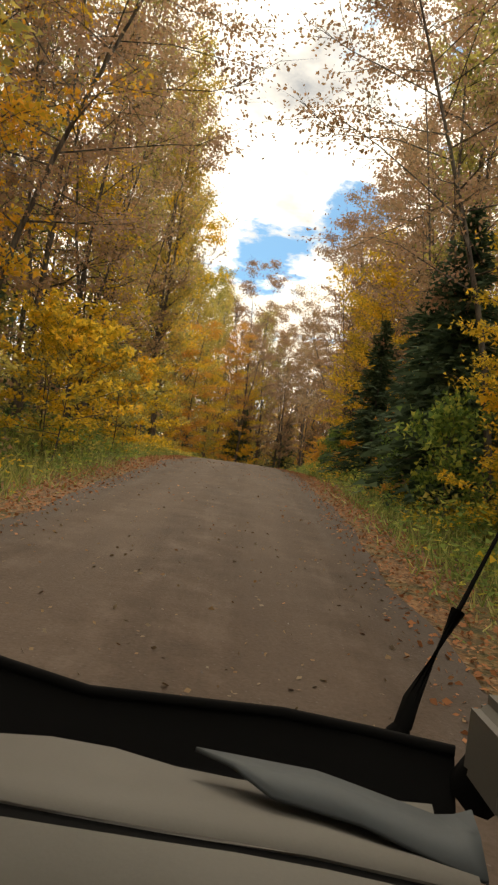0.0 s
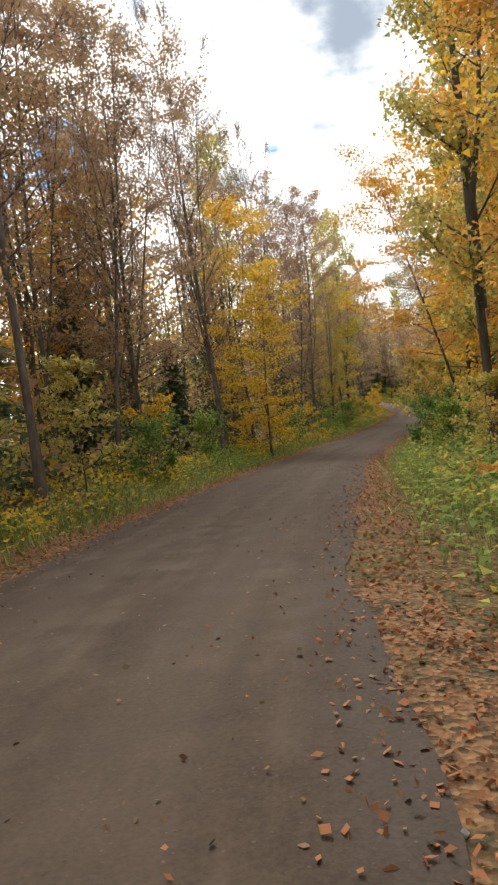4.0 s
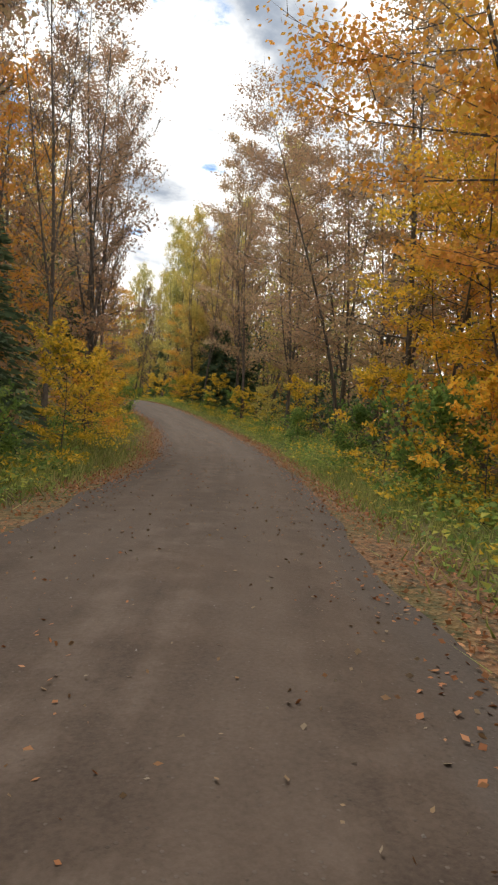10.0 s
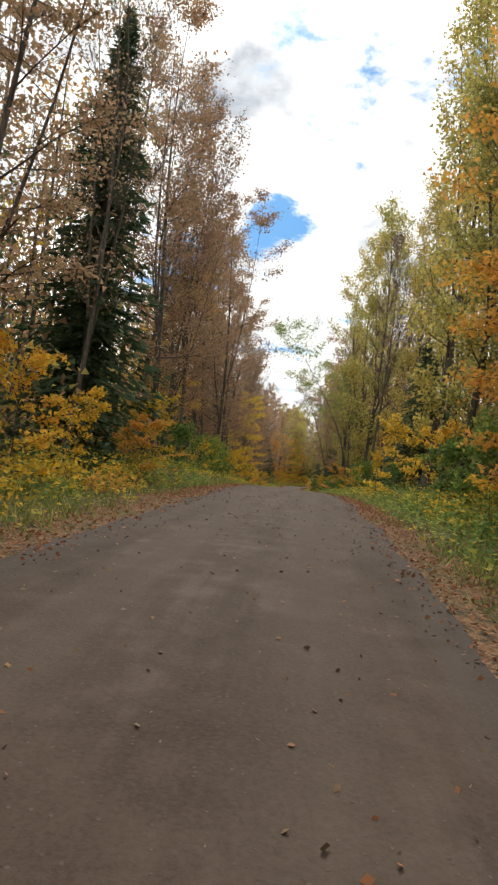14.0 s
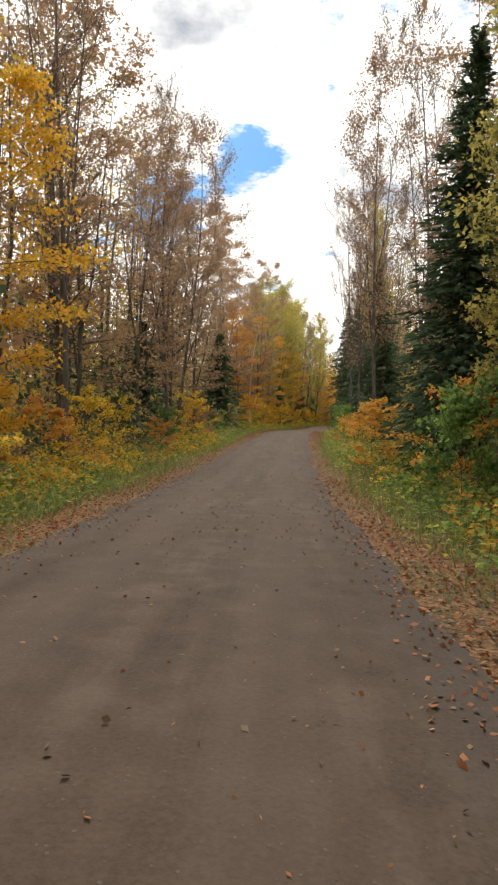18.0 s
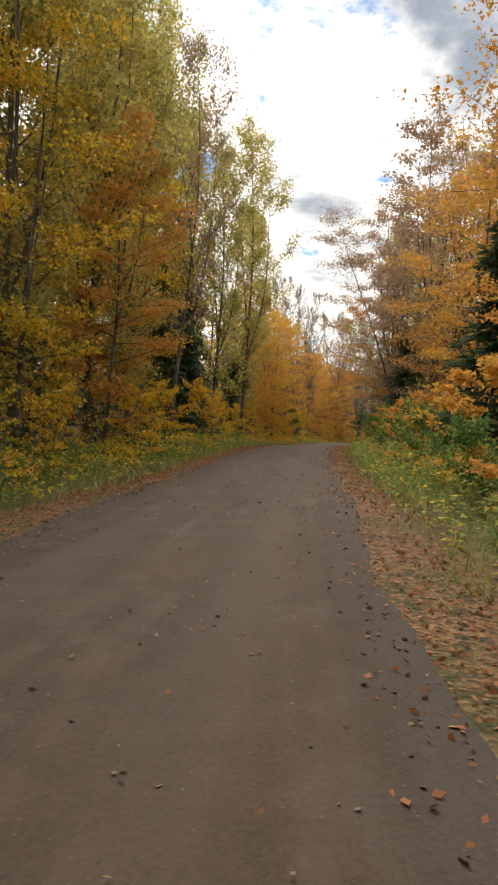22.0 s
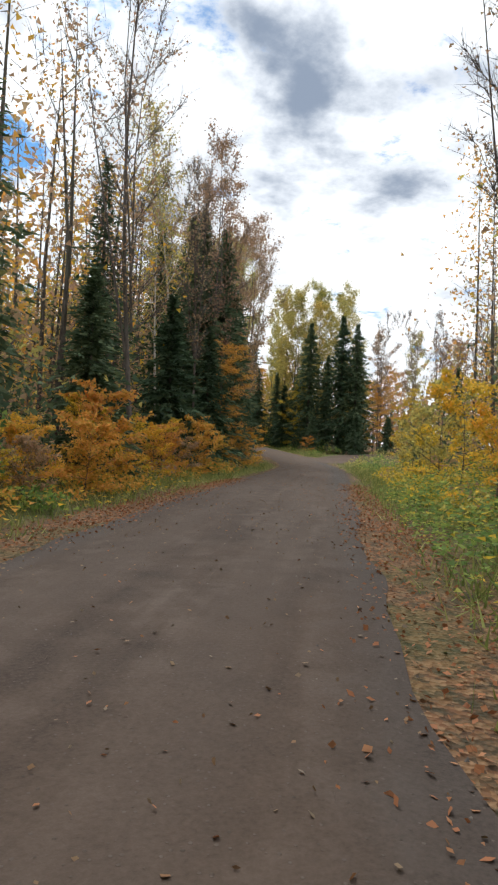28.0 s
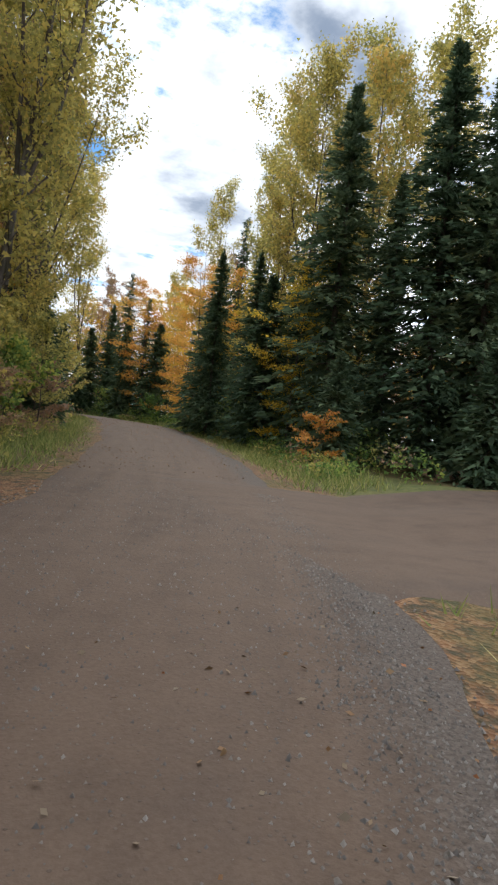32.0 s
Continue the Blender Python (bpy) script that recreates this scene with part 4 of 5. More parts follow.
# ---- single trees that stand out ----
for kind, x, y, turn, size in (
    # by the junction
    ("S1", 206.3, 529.5, 20, 0.97), ("S1", 208.2, 525.8, 80, 1.0), ("S1", 209.4, 524.6, 10, 0.94), ("S2", 207.7, 527.8, 200, 0.80), ("S2", 211.4, 526.8, 150, 0.85),
    ("S2", 205.3, 540.2, 40, 0.72), ("S2", 205.8, 536.2, 40, 0.66), ("F1", 205.2, 533.2, 140, 1.0), ("F1", 206.8, 544.8, 140, 1.1), ("F2", 204.8, 526.2, 70, 0.9), ("F2", 207.8, 522.1, 10, 1.0), ("F2", 210.8, 520.4, 90, 1.0),
    ("L3", 208.7, 537.2, 30, 0.98), ("L3", 211.0, 534.2, 210, 1.04), ("L3", 213.2, 530.8, 300, 1.02), ("L1", 207.8, 541.7, 10, 0.8), ("O2", 206.5, 546.7, 60, 1.05), ("Y2", 205.6, 531.2, 60, 0.8),
    ("B1", 213.8, 525.8, 33, 0.80), ("B1", 216.2, 523.2, 190, 0.82), ("B2", 218.7, 521.2, 80, 0.9), ("O2", 211.8, 524.2, 70, 0.75), ("S2", 219.2, 518.8, 70, 0.70), ("Y2", 214.2, 520.8, 30, 0.7),
    ("B2", 222.2, 519.2, 130, 0.9), ("L2", 225.2, 518.2, 15, 0.8), ("o", 203.8, 525.4, 15, 0.8), ("L3", 194.6, 531.2, 99, 0.80), ("L3", 196.0, 539.2, 180, 0.80), ("L3", 191.2, 524.8, 180, 0.95), ("L3", 188.0, 520.2, 40, 0.95), ("L3", 191.4, 534.2, 40, 0.95), ("F2", 196.2, 536.2, 40, 1.1), ("g", 194.2, 526.4, 40, 1.3), ("l", 195.4, 529.2, 40, 1.2),
    ("S2", 180.0, 501.2, 10, 1.06), ("S2", 182.0, 502.2, 60, 1.02), ("S2", 177.4, 501.2, 99, 0.95), ("O2", 180.4, 498.9, 30, 0.68), ("S1", 183.0, 504.4, 130, 1.0), ("S1", 181.0, 505.2, 30, 1.05), ("O2", 186.2, 510.4, 70, 0.7), ("B2", 184.2, 506.4, 20, 0.8), ("F1", 179.2, 497.8, 30, 1.0), ("W1", 177.6, 498.8, 200, 1.1), ("S1", 185.4, 507.6, 77, 0.8),
    ("F1", 203.6, 568.4, 20, 1.05), ("F1", 206.4, 566.0, 90, 1.1), ("F1", 208.2, 561.6, 150, 1.1), ("F1", 201.4, 571.4, 60, 1.2), ("F2", 205.6, 563.6, 40, 1.1), ("F2", 202.4, 567.0, 10, 1.0), ("S2", 206.0, 571.4, 0, 0.8), ("Y1", 209.2, 566.6, 0, 0.8), ("O2", 208.6, 555.4, 0, 1.0),
    # firs and spruces along the way
    ("F1", 4.6, 15.4, 10, 0.95), ("F1", 5.0, 19.6, 80, 0.9), ("F1", 4.4, 24.2, 200, 0.8), ("F1", 7.0, 17.4, 300, 1.1), ("Y2", 4.4, 10.2, 30, 0.62),
    ("F1", 61.0, 135.6, 20, 1.0), ("F1", 62.6, 138.2, 120, 1.1), ("F1", 60.6, 132.2, 210, 0.95), ("S2", 64.2, 136.4, 70, 0.75), ("F1", 45.6, 110.0, 70, 1.0), ("F1", 48.4, 113.6, 10, 1.05), ("S2", 48.8, 108.6, 10, 0.66),
    ("S1", 71.6, 194.2, 40, 0.62), ("S1", 72.6, 199.2, 140, 0.66), ("O2", 72.2, 187.0, 10, 0.9), ("F1", 85.2, 193.2, 0, 1.0), ("F1", 85.8, 197.0, 60, 1.1), ("F1", 86.4, 201.4, 160, 0.9),
    ("S1", 115.4, 352.6, 50, 1.0), ("S1", 117.4, 357.6, 150, 0.9), ("S2", 114.6, 344.4, 150, 1.0), ("S2", 112.6, 336.0, 150, 1.0), ("S2", 118.2, 398.8, 20, 0.80), ("S2", 119.6, 402.8, 120, 0.84), ("S2", 117.2, 395.2, 220, 0.72),
    ("S1", 162.0, 452.0, 0, 1.0), ("S1", 165.2, 457.0, 140, 0.95), ("S1", 161.4, 446.4, 0, 0.74), ("S1", 164.0, 450.4, 100, 0.78), ("S2", 159.6, 442.4, 200, 0.66),
    # tall leafy trees that mark the skyline
    ("R2", -6.0, 21.0, 10, 0.95), ("R1", -6.6, 30.0, 70, 0.95), ("Y1", -5.8, 37.0, 130, 1.0), ("R1", 6.6, 31.0, 30, 0.95), ("R2", 7.0, 37.6, 100, 0.95), ("R1", 6.2, 44.0, 150, 0.9), ("Y2", 3.6, 85.0, 0, 1.1), ("O2", 6.6, 89.4, 60, 1.05), ("Y2", -1.6, 67.0, 150, 1.1),
    ("S1", 43.5, 105.8, 20, 1.1), ("S1", 46.8, 109.0, 120, 1.05), ("R2", 46.6, 105.4, 20, 1.2), ("R2", 49.4, 111.2, 70, 1.1), ("O1", 42.6, 102.0, 70, 1.05), ("R1", 40.4, 99.0, 170, 1.0), ("L3", 116.8, 397.4, 20, 1.15), ("L3", 118.6, 404.6, 90, 1.1), ("Y1", 115.4, 392.6, 20, 1.2), ("L3", 107.0, 376.0, 20, 1.1), ("L3", 109.6, 383.0, 80, 1.1), ("L3", 112.0, 390.6, 140, 1.1), ("L1", 116.0, 391.4, 200, 0.95), ("R1", 104.6, 368.6, 20, 1.0), ("R1", 3.0, 76.0, 40, 1.0), ("R1", 7.0, 85.0, 90, 1.0), ("F1", 4.2, 81.0, 10, 1.1), ("F1", 8.0, 89.0, 60, 1.0), ("R2", 10.6, 93.0, 60, 0.95), ("R1", 0.6, 70.0, 200, 1.0), ("R2", 9.6, 57.0, 200, 1.1), ("O2", 8.4, 51.6, 100, 1.1), ("O1", 11.6, 61.6, 140, 0.95), ("B3", 8.6, 93.6, 20, 0.85), ("y", -4.4, 14.6, 0, 1.25), ("y", -4.8, 17.6, 90, 1.35), ("l", -4.4, 20.6, 30, 1.1), ("y", -4.6, 23.4, 200, 1.2), ("y", -4.9, 27.0, 260, 1.3),
    ("L3", -4.4, 70.6, 0, 1.0), ("L3", -1.0, 79.0, 90, 1.05), ("L3", -6.0, 51.0, 200, 0.80), ("O1", -3.6, 61.6, 20, 0.9), ("Y2", 17.8, 92.6, 60, 1.0), ("Y1", 28.4, 86.6, 10, 0.95), ("Y1", 30.6, 90.6, 100, 1.0),
    ("R2", 71.6, 153.2, 10, 1.0), ("Y1", 69.8, 148.0, 110, 0.85), ("L3", 87.6, 199.6, 10, 0.92), ("L3", 88.2, 206.4, 110, 0.88), ("L3", 89.4, 211.6, 210, 0.85), ("R1", 78.2, 224.4, 50, 0.75), ("O1", 77.6, 232.0, 90, 0.8), ("R1", 80.0, 243.0, 150, 0.75),
    ("R2", 100.6, 279.4, 170, 1.08), ("R2", 101.6, 284.2, 20, 0.95), ("L1", 102.0, 288.6, 20, 0.95), ("R1", 103.0, 293.0, 20, 0.9), ("L3", 111.2, 379.8, 60, 1.15), ("L3", 113.6, 385.0, 160, 1.05), ("R1", 106.6, 374.0, 160, 0.9), ("R1", 135.6, 405.6, 60, 0.95), ("R2", 137.0, 410.2, 60, 0.92),
    ("O1", 133.6, 428.8, 20, 0.78), ("Y1", 131.2, 424.6, 120, 0.9), ("O1", 129.4, 420.2, 220, 0.85), ("L3", 125.2, 413.4, 120, 0.95), ("B1", 149.6, 455.2, 60, 0.95), ("L2", 161.2, 455.6, 170, 0.93), ("O1", 152.4, 459.6, 10, 0.68), ("O1", 149.4, 455.4, 70, 0.70), ("O1", 146.0, 449.8, 190, 0.70),
):
    set_down(kind, x, y, turn, size)



def lean_over(kind, s, v, size):
    """A leaning tree beside the road, its top turned towards the middle."""
    x, y = at_road(s, v)
    t = [np.interp(s, MID_S, MID_T[:, k]) for k in range(2)]
    set_down(kind, x, y, math.degrees(math.atan2(t[1], t[0])) + (90 if v > 0 else -90), size)


for k in range(26):
    # orange bracken mounds at the foot of the spruces, seedlings on the corner by the side road
    g_low = random.Random(900 + k)
    set_down(g_low.choice("ooory"), *at_road(505 + 27 * k / 26, -4.3 - g_low.uniform(0, 1.5)), g_low.uniform(0, 360), g_low.uniform(0.55, 0.9))
for kind, s, v, size in (("N1", 271, 5.2, 1.12), ("N2", 14, 5.6, 1.05), ("N2", 13, -5.4, 0.95), ("N2", 49, 5.6, 0.95), ("N3", 90, 5.8, 1.0), ("N2", 122, 5.4, 0.95), ("N2", 115, 6.6, 1.1),
                         ("N1", 124, 6.6, 0.9), ("N2", 301, 5.4, 1.05), ("N3", 166, 5.8, 1.1), ("N2", 184, 5.6, 1.05), ("N2", 427, 5.6, 0.95), ("N3", 437, 5.4, 0.95), ("N1", 462, 6.8, 0.95)):
    lean_over(kind, s, v, size)

# ================= woods behind =================


def clearing(xy):
    """True round the junction, where whole trees stand in place of the woods' mass."""
    return (xy[:, 0] > 194) & (xy[:, 0] < 268) & (xy[:, 1] > 496) & (xy[:, 1] < 604)


def junction_trees():
    """The edge of the woods beyond the side road and round the bend."""
    g = random.Random(64)
    done = 0
    while done < 95:
        x, y = g.uniform(197, 262), g.uniform(503, 603)
        gap, off = side_gap([(x, y)])[0], abs(along([(x, y)])[1][0])
        if gap < 3.5 or off < 7.5 or (y < 521 and x < 215) or (gap > 26 and y < 545) or (x > 202 and x < 216 and y > 519 and y < 534):
            continue
        far = y > 545 or x > 232
        kind = g.choice(("R1", "O1", "L1", "F1", "Y1", "S3", "O1", "R2") if far else ("B1", "B2", "Y2", "F1", "B1", "R1", "O2", "S3"))
        set_down(kind, x, y, g.uniform(0, 360), g.uniform(0.7, 0.95), coarse=kind[0] in "YORLB")
        done += 1
    for k in range(34):
        kind = g.choice(("R1", "O1", "F1", "S3", "L1", "F1", "Y1"))
        x, y = g.uniform(205, 228), g.uniform(558, 602)
        set_down(kind, x, y, g.uniform(0, 360), g.uniform(0.7, 0.95), coarse=kind[0] in "YORLB")


junction_trees()


def woods():
    g = np.random.default_rng(77)
    wood = Build()
    crowns = {"rust": ([], M_RUST), "orange": ([], M_ORANGE), "olive": ([], M_OLIVE), "yellow": ([], M_YELLOW), "dark": ([], M_SPRUCE)}
    haze = []
    n = 2700
    s = g.uniform(-30, 690, n)
    v = (9.2 + 28 * g.uniform(0, 1, n) ** 1.7) * g.choice([-1, 1], n)
    over = np.maximum(s - (MID_S[-1] - 1), 0)
    x = np.interp(s, MID_S, MID[:, 0]) + np.interp(s, MID_S, MID_R[:, 0]) * v + over * MID_T[-1, 0]
    y = np.interp(s, MID_S, MID[:, 1]) + np.interp(s, MID_S, MID_R[:, 1]) * v + over * MID_T[-1, 1]
    xy = np.stack([x, y], 1)
    ok = (side_gap(xy) > 3) & (np.abs(along(xy)[1]) > 8.8) & ~clearing(xy)
    for vi, (x, y), z in zip(v[ok], xy[ok], surface(xy[ok])):
        name = g.choice(["rust", "orange", "olive", "yellow", "dark"], p=[0.44, 0.09, 0.20, 0.06, 0.21])
        h = g.uniform(12, 20) if name != "dark" else g.uniform(4, 11)
        top = np.array([x + g.normal(0, 0.5), y + g.normal(0, 0.5), z + h])
        foot = np.array([x, y, z - 0.2])
        mid = (top + foot) / 2 + g.normal(0, 0.25, 3)
        wood.tube([foot, mid, top], [0.0065 * h, 0.0045 * h, 0.012], 4)
        if name == "dark":
            near = abs(vi) < 15.5
            m = 420 if near else 150
            w = g.uniform(0.04, 1, m) ** 1.2
            a = g.uniform(0, 6.28, m)
            out = np.stack([np.cos(a), np.sin(a), np.full(m, -0.35)], 1)
            p = foot + (top - foot) * w[:, None] + out * (0.15 + (0.75 * g.uniform(0, 1, (m, 1)) * np.minimum(0.17 * h * (1 - w), 1.2)[:, None] if near else 0.0))
            size = np.minimum(0.15 * h * (1 - w) + 0.35, 1.1) * (g.uniform(0.25, 0.45, m) if near else 0.8)
            crowns[name][0].append(leaf_tris(p, out, np.tile([0, 0, 1.0], (m, 1)) + g.normal(0, 0.4, (m, 3)), size, size * 0.7))
            continue
        for k in range(6):
            q = g.uniform(0.3, 0.95)
            a, e = g.uniform(0, 6.28), g.uniform(0.3, 1.0)
            d = np.array([math.cos(a) * math.cos(e), math.sin(a) * math.cos(e), math.sin(e)])
            o = foot + (top - foot) * q
            wood.tube([o, o + d * g.uniform(1.2, 2.8)], [0.03, 0.008], 3)
        near = abs(vi) < 15.5
        m = (560 if near else 140) if name != "rust" else int(g.uniform(240, 620) if near else g.uniform(70, 150))
        q = g.uniform(0.14, 1.02, m)
        sp = 0.5 + 1.5 * np.sin(np.pi * np.clip(q, 0.1, 0.93))
        p = foot + (top - foot) * q[:, None] + g.normal(0, 1, (m, 3)) * np.stack([sp, sp, sp * 0.3], 1) * 0.75
        crowns[name][0].append(leaf_tris(p, g.normal(0, 1, (m, 3)), np.tile([0, 0, 1.0], (m, 1)) + g.normal(0, 0.7, (m, 3)), g.uniform(0.5, 1.0, m) * (0.27 if near else 0.75), g.uniform(0.4, 0.9, m) * (0.27 if near else 0.75)))
        m2 = 130 if near else 40
        q = g.uniform(0.12, 1.05, m2)
        p = foot + (top - foot) * q[:, None] + g.normal(0, 0.9, (m2, 3))
        haze.append(leaf_tris(p, g.normal(0, 0.7, (m2, 3)) + [0, 0, 1.0], g.normal(0, 1, (m2, 3)), g.uniform(0.7, 1.8, m2), np.full(m2, 0.026)))
    root = thing("woodland", "dense autumn woods of thin trunks behind the roadside trees", "woods", "", "stuff")
    part("trunks", wood.mesh("trunks", M_BARK), root)
    crowns["twig"] = (haze, M_TWIG)
    for name, (items, mat) in crowns.items():
        b = Build()
        for lv, lf in items:
            b.add(lv, lf)
        part(name + "_crowns", b.mesh(name + "_crowns", mat), root)


woods()


def far_woods():
    """The depth of the woods: leaves and twigs that close the view between the trunks."""
    g = np.random.default_rng(90)
    root = thing("far_woodland", "dim depth of the autumn woods between the trunks", "woods", "", "stuff")
    for name, mat, n, top in (("rust", M_RUST, 46000, 11.0), ("dark", M_SPRUCE, 34000, 6.5), ("olive", M_OLIVE, 14000, 12.0), ("twig", M_TWIG, 30000, 13.0)):
        s = g.uniform(-40, MID_S[-1], n)
        v = g.uniform(24, 40, n) * g.choice([-1, 1], n)
        x = np.interp(s, MID_S, MID[:, 0]) + np.interp(s, MID_S, MID_R[:, 0]) * v
        y = np.interp(s, MID_S, MID[:, 1]) + np.interp(s, MID_S, MID_R[:, 1]) * v
        xy = np.stack([x, y], 1)
        ok = (np.abs(along(xy)[1]) > 21) & (side_gap(xy) > 12)
        xy, m = xy[ok], int(ok.sum())
        clump = np.sin(xy[:, 0] * 0.9) * np.sin(xy[:, 1] * 0.8)
        z = surface(xy) + top * g.uniform(0, 1, m) ** 1.3 * (0.8 + 0.25 * clump)
        p = np.stack([xy[:, 0], xy[:, 1], z], 1)
        if name == "twig":
            q = leaf_tris(p, g.normal(0, 0.25, (m, 3)) + [0, 0, 1.0], g.normal(0, 1, (m, 3)), g.uniform(1.5, 4.0, m), np.full(m, 0.09))
        else:
            q = leaf_tris(p, g.normal(0, 1, (m, 3)), g.normal(0, 1, (m, 3)), g.uniform(0.5, 1.1, m), g.uniform(0.5, 1.0, m))
        part(name + "_depth", raw_mesh(name + "_depth", *q, mat), root)


far_woods()


def undergrowth():
    """Clumps of low leaves: bright ones beside the road, darker thicket deeper in."""
    g = np.random.default_rng(21)
    tint = {"y": M_YELLOW, "o": M_ORANGE, "g": M_GREEN, "l": M_OLIVE, "r": M_RUST, "d": M_SPRUCE}
    names = {"y": "yellow", "o": "orange", "g": "green", "l": "olive", "r": "rust", "d": "dark"}
    store = {k: [] for k in tint}
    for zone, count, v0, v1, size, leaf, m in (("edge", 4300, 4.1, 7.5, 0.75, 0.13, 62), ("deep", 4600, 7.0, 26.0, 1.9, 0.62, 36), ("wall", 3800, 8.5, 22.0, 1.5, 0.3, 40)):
        s_all = g.uniform(-18, 660, count)
        v_all = (v0 + (v1 - v0) * g.uniform(0, 1, count) ** 1.4) * g.choice([-1, 1], count)
        x_all = np.interp(s_all, MID_S, MID[:, 0]) + np.interp(s_all, MID_S, MID_R[:, 0]) * v_all
        y_all = np.interp(s_all, MID_S, MID[:, 1]) + np.interp(s_all, MID_S, MID_R[:, 1]) * v_all
        xy = np.stack([x_all, y_all], 1)
        ok = (side_gap(xy) > 1.2) & (np.abs(along(xy)[1]) > (3.9 if zone == "edge" else 6.5)) & ~(clearing(xy) & (zone != "edge"))
        for s, v, (x, y), z in zip(s_all[ok], v_all[ok], xy[ok], surface(xy[ok])):
            sgn = 1 if v > 0 else -1
            row = STRETCH[min(len(STRETCH) - 1, int((s + 20 + g.normal(0, 4)) // 20))]
            low = (row[2] if sgn < 0 else row[5]).split() or ["g", "l"]
            if zone == "edge":
                k = str(g.choice(low)) if g.uniform() < 0.85 else str(g.choice(["l", "r", "g"]))
            else:
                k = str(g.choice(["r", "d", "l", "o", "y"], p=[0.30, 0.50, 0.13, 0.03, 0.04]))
            if zone != "wall":
                m, leaf = (95, 0.10) if zone == "edge" else ((70, 0.24) if abs(v) < 14 else (34, 0.46))
            if zone == "wall":
                m, leaf = (56, 0.25) if abs(v) < 15 else (30, 0.46)
            rise = (0.45 + 0.30 * (abs(v) - 4.0)) if zone == "edge" else g.uniform(1.2, 4.6)
            rise = min(rise, 1.7) * g.uniform(0.6, 1.3) if zone == "edge" else rise
            d = g.normal(0, 1, (m, 3))
            d /= np.linalg.norm(d, axis=1)[:, None]
            q = g.uniform(0.35, 1.0, (m, 1)) ** 0.5
            p = np.array([x, y, z]) + d * q * np.array([size, size, rise * 0.5]) * g.uniform(0.7, 1.2) + np.array([0, 0, rise * 0.5 + (g.uniform(1.0, 6.5) if zone == "wall" else 0.0)])
            p[:, 2] = np.maximum(p[:, 2], z + 0.04)
            lon = d * 0.5 + g.normal(0, 0.6, (m, 3))
            sz = leaf * g.uniform(0.6, 1.35, m)
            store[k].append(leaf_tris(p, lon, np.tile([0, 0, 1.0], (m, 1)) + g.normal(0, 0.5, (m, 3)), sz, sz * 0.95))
    root = thing("undergrowth", "mixed autumn undergrowth of seedlings, bracken and brush", "undergrowth", "", "stuff")
    for k, items in store.items():
        b = Build()
        for lv, lf in items:
            b.add(lv, lf)
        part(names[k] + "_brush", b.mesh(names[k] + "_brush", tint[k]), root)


undergrowth()

# ================= grass, herbs, fallen leaves, stones =================


def strew(g, n, s0, s1, v0, v1, both=True, keep=None):
    """Random places along the road: xy, offset, height of the surface."""
    s = g.uniform(s0, s1, n)
    v = g.uniform(v0, v1, n)
    if both:
        v = v * g.choice([-1, 1], n)
    x = np.interp(s, MID_S, MID[:, 0]) + np.interp(s, MID_S, MID_R[:, 0]) * v
    y = np.interp(s, MID_S, MID[:, 1]) + np.interp(s, MID_S, MID_R[:, 1]) * v
    z = np.interp(s, MID_S, MID[:, 2]) + lift(v, x, y)
    ok = side_gap(np.stack([x, y], 1)) > 0.1 if keep is None else keep(s, v)
    return s[ok], v[ok], np.stack([x, y, z], 1)[ok]


def grass():
    g = np.random.default_rng(3)
    s, v, p = strew(g, 340000, -10, 640, 2.35, 5.4)
    lush = np.sin(s * 0.21) * np.sin(s * 0.057 + 1) + 0.25 * np.sin(s * 0.9)
    ok = g.uniform(0, 1, len(s)) < np.clip(0.62 + 0.5 * lush, 0.12, 1) * np.clip((np.abs(v) - 2.3) / 0.7, 0.1, 1)
    s, v, p = s[ok], v[ok], p[ok]
    n = len(p)
    h = g.uniform(0.12, 0.45, n) * np.clip((np.abs(v) - 2.2) / 1.1, 0.4, 1.0)
    a = g.uniform(0, 6.28, n)
    w = np.stack([np.cos(a), np.sin(a), np.zeros(n)], 1) * 0.016
    tip = p + np.stack([g.normal(0, 0.16, n), g.normal(0, 0.16, n), h], 1)
    p = p - np.array([0, 0, 0.03])
    vv = np.stack([p - w, p + w, tip], 1).reshape(-1, 3)
    tagged(new("grass", raw_mesh("grass", vv, np.arange(n * 3).reshape(-1, 3), M_GRASS)), "long green and straw-coloured grass on the verge", "grass", "", "stuff")


def herbs():
    g = np.random.default_rng(4)
    for name, mat, n, seed_s, label in (("herbs", M_GREEN, 330000, 0.0, "low leafy green herbs and ferns on the verge"),
                                        ("bracken", M_YELLOW, 50000, 2.0, "low yellowed bracken and seedlings on the verge")):
        s, v, p = strew(g, n, -10, 526, 3.0, 6.0)
        patch = np.sin(s * 0.17 + seed_s + np.sign(v)) + 0.6 * np.sin(s * 0.43 + 2 * seed_s)
        ok = g.uniform(-1.0, 1.2, len(s)) < patch + (0.5 * np.sign(v) if name == "herbs" else -0.2 * np.sign(v))
        p, v = p[ok], v[ok]
        m = len(p)
        p = p + np.stack([g.normal(0, 0.1, m), g.normal(0, 0.1, m), g.uniform(0.05, 0.80, m) * np.clip((np.abs(v) - 2.7) / 1.2, 0.25, 1)], 1)
        a = g.uniform(0, 6.28, m)
        lon = np.stack([np.cos(a), np.sin(a), g.uniform(-0.2, 0.5, m)], 1)
        sz = g.uniform(0.06, 0.14, m)
        lv, lf = leaf_tris(p, lon, np.tile([0, 0, 1.0], (m, 1)) + g.normal(0, 0.35, (m, 3)), sz, sz * 0.8)
        tagged(new(name, raw_mesh(name, lv, lf, mat)), label, "herbs", "", "stuff")


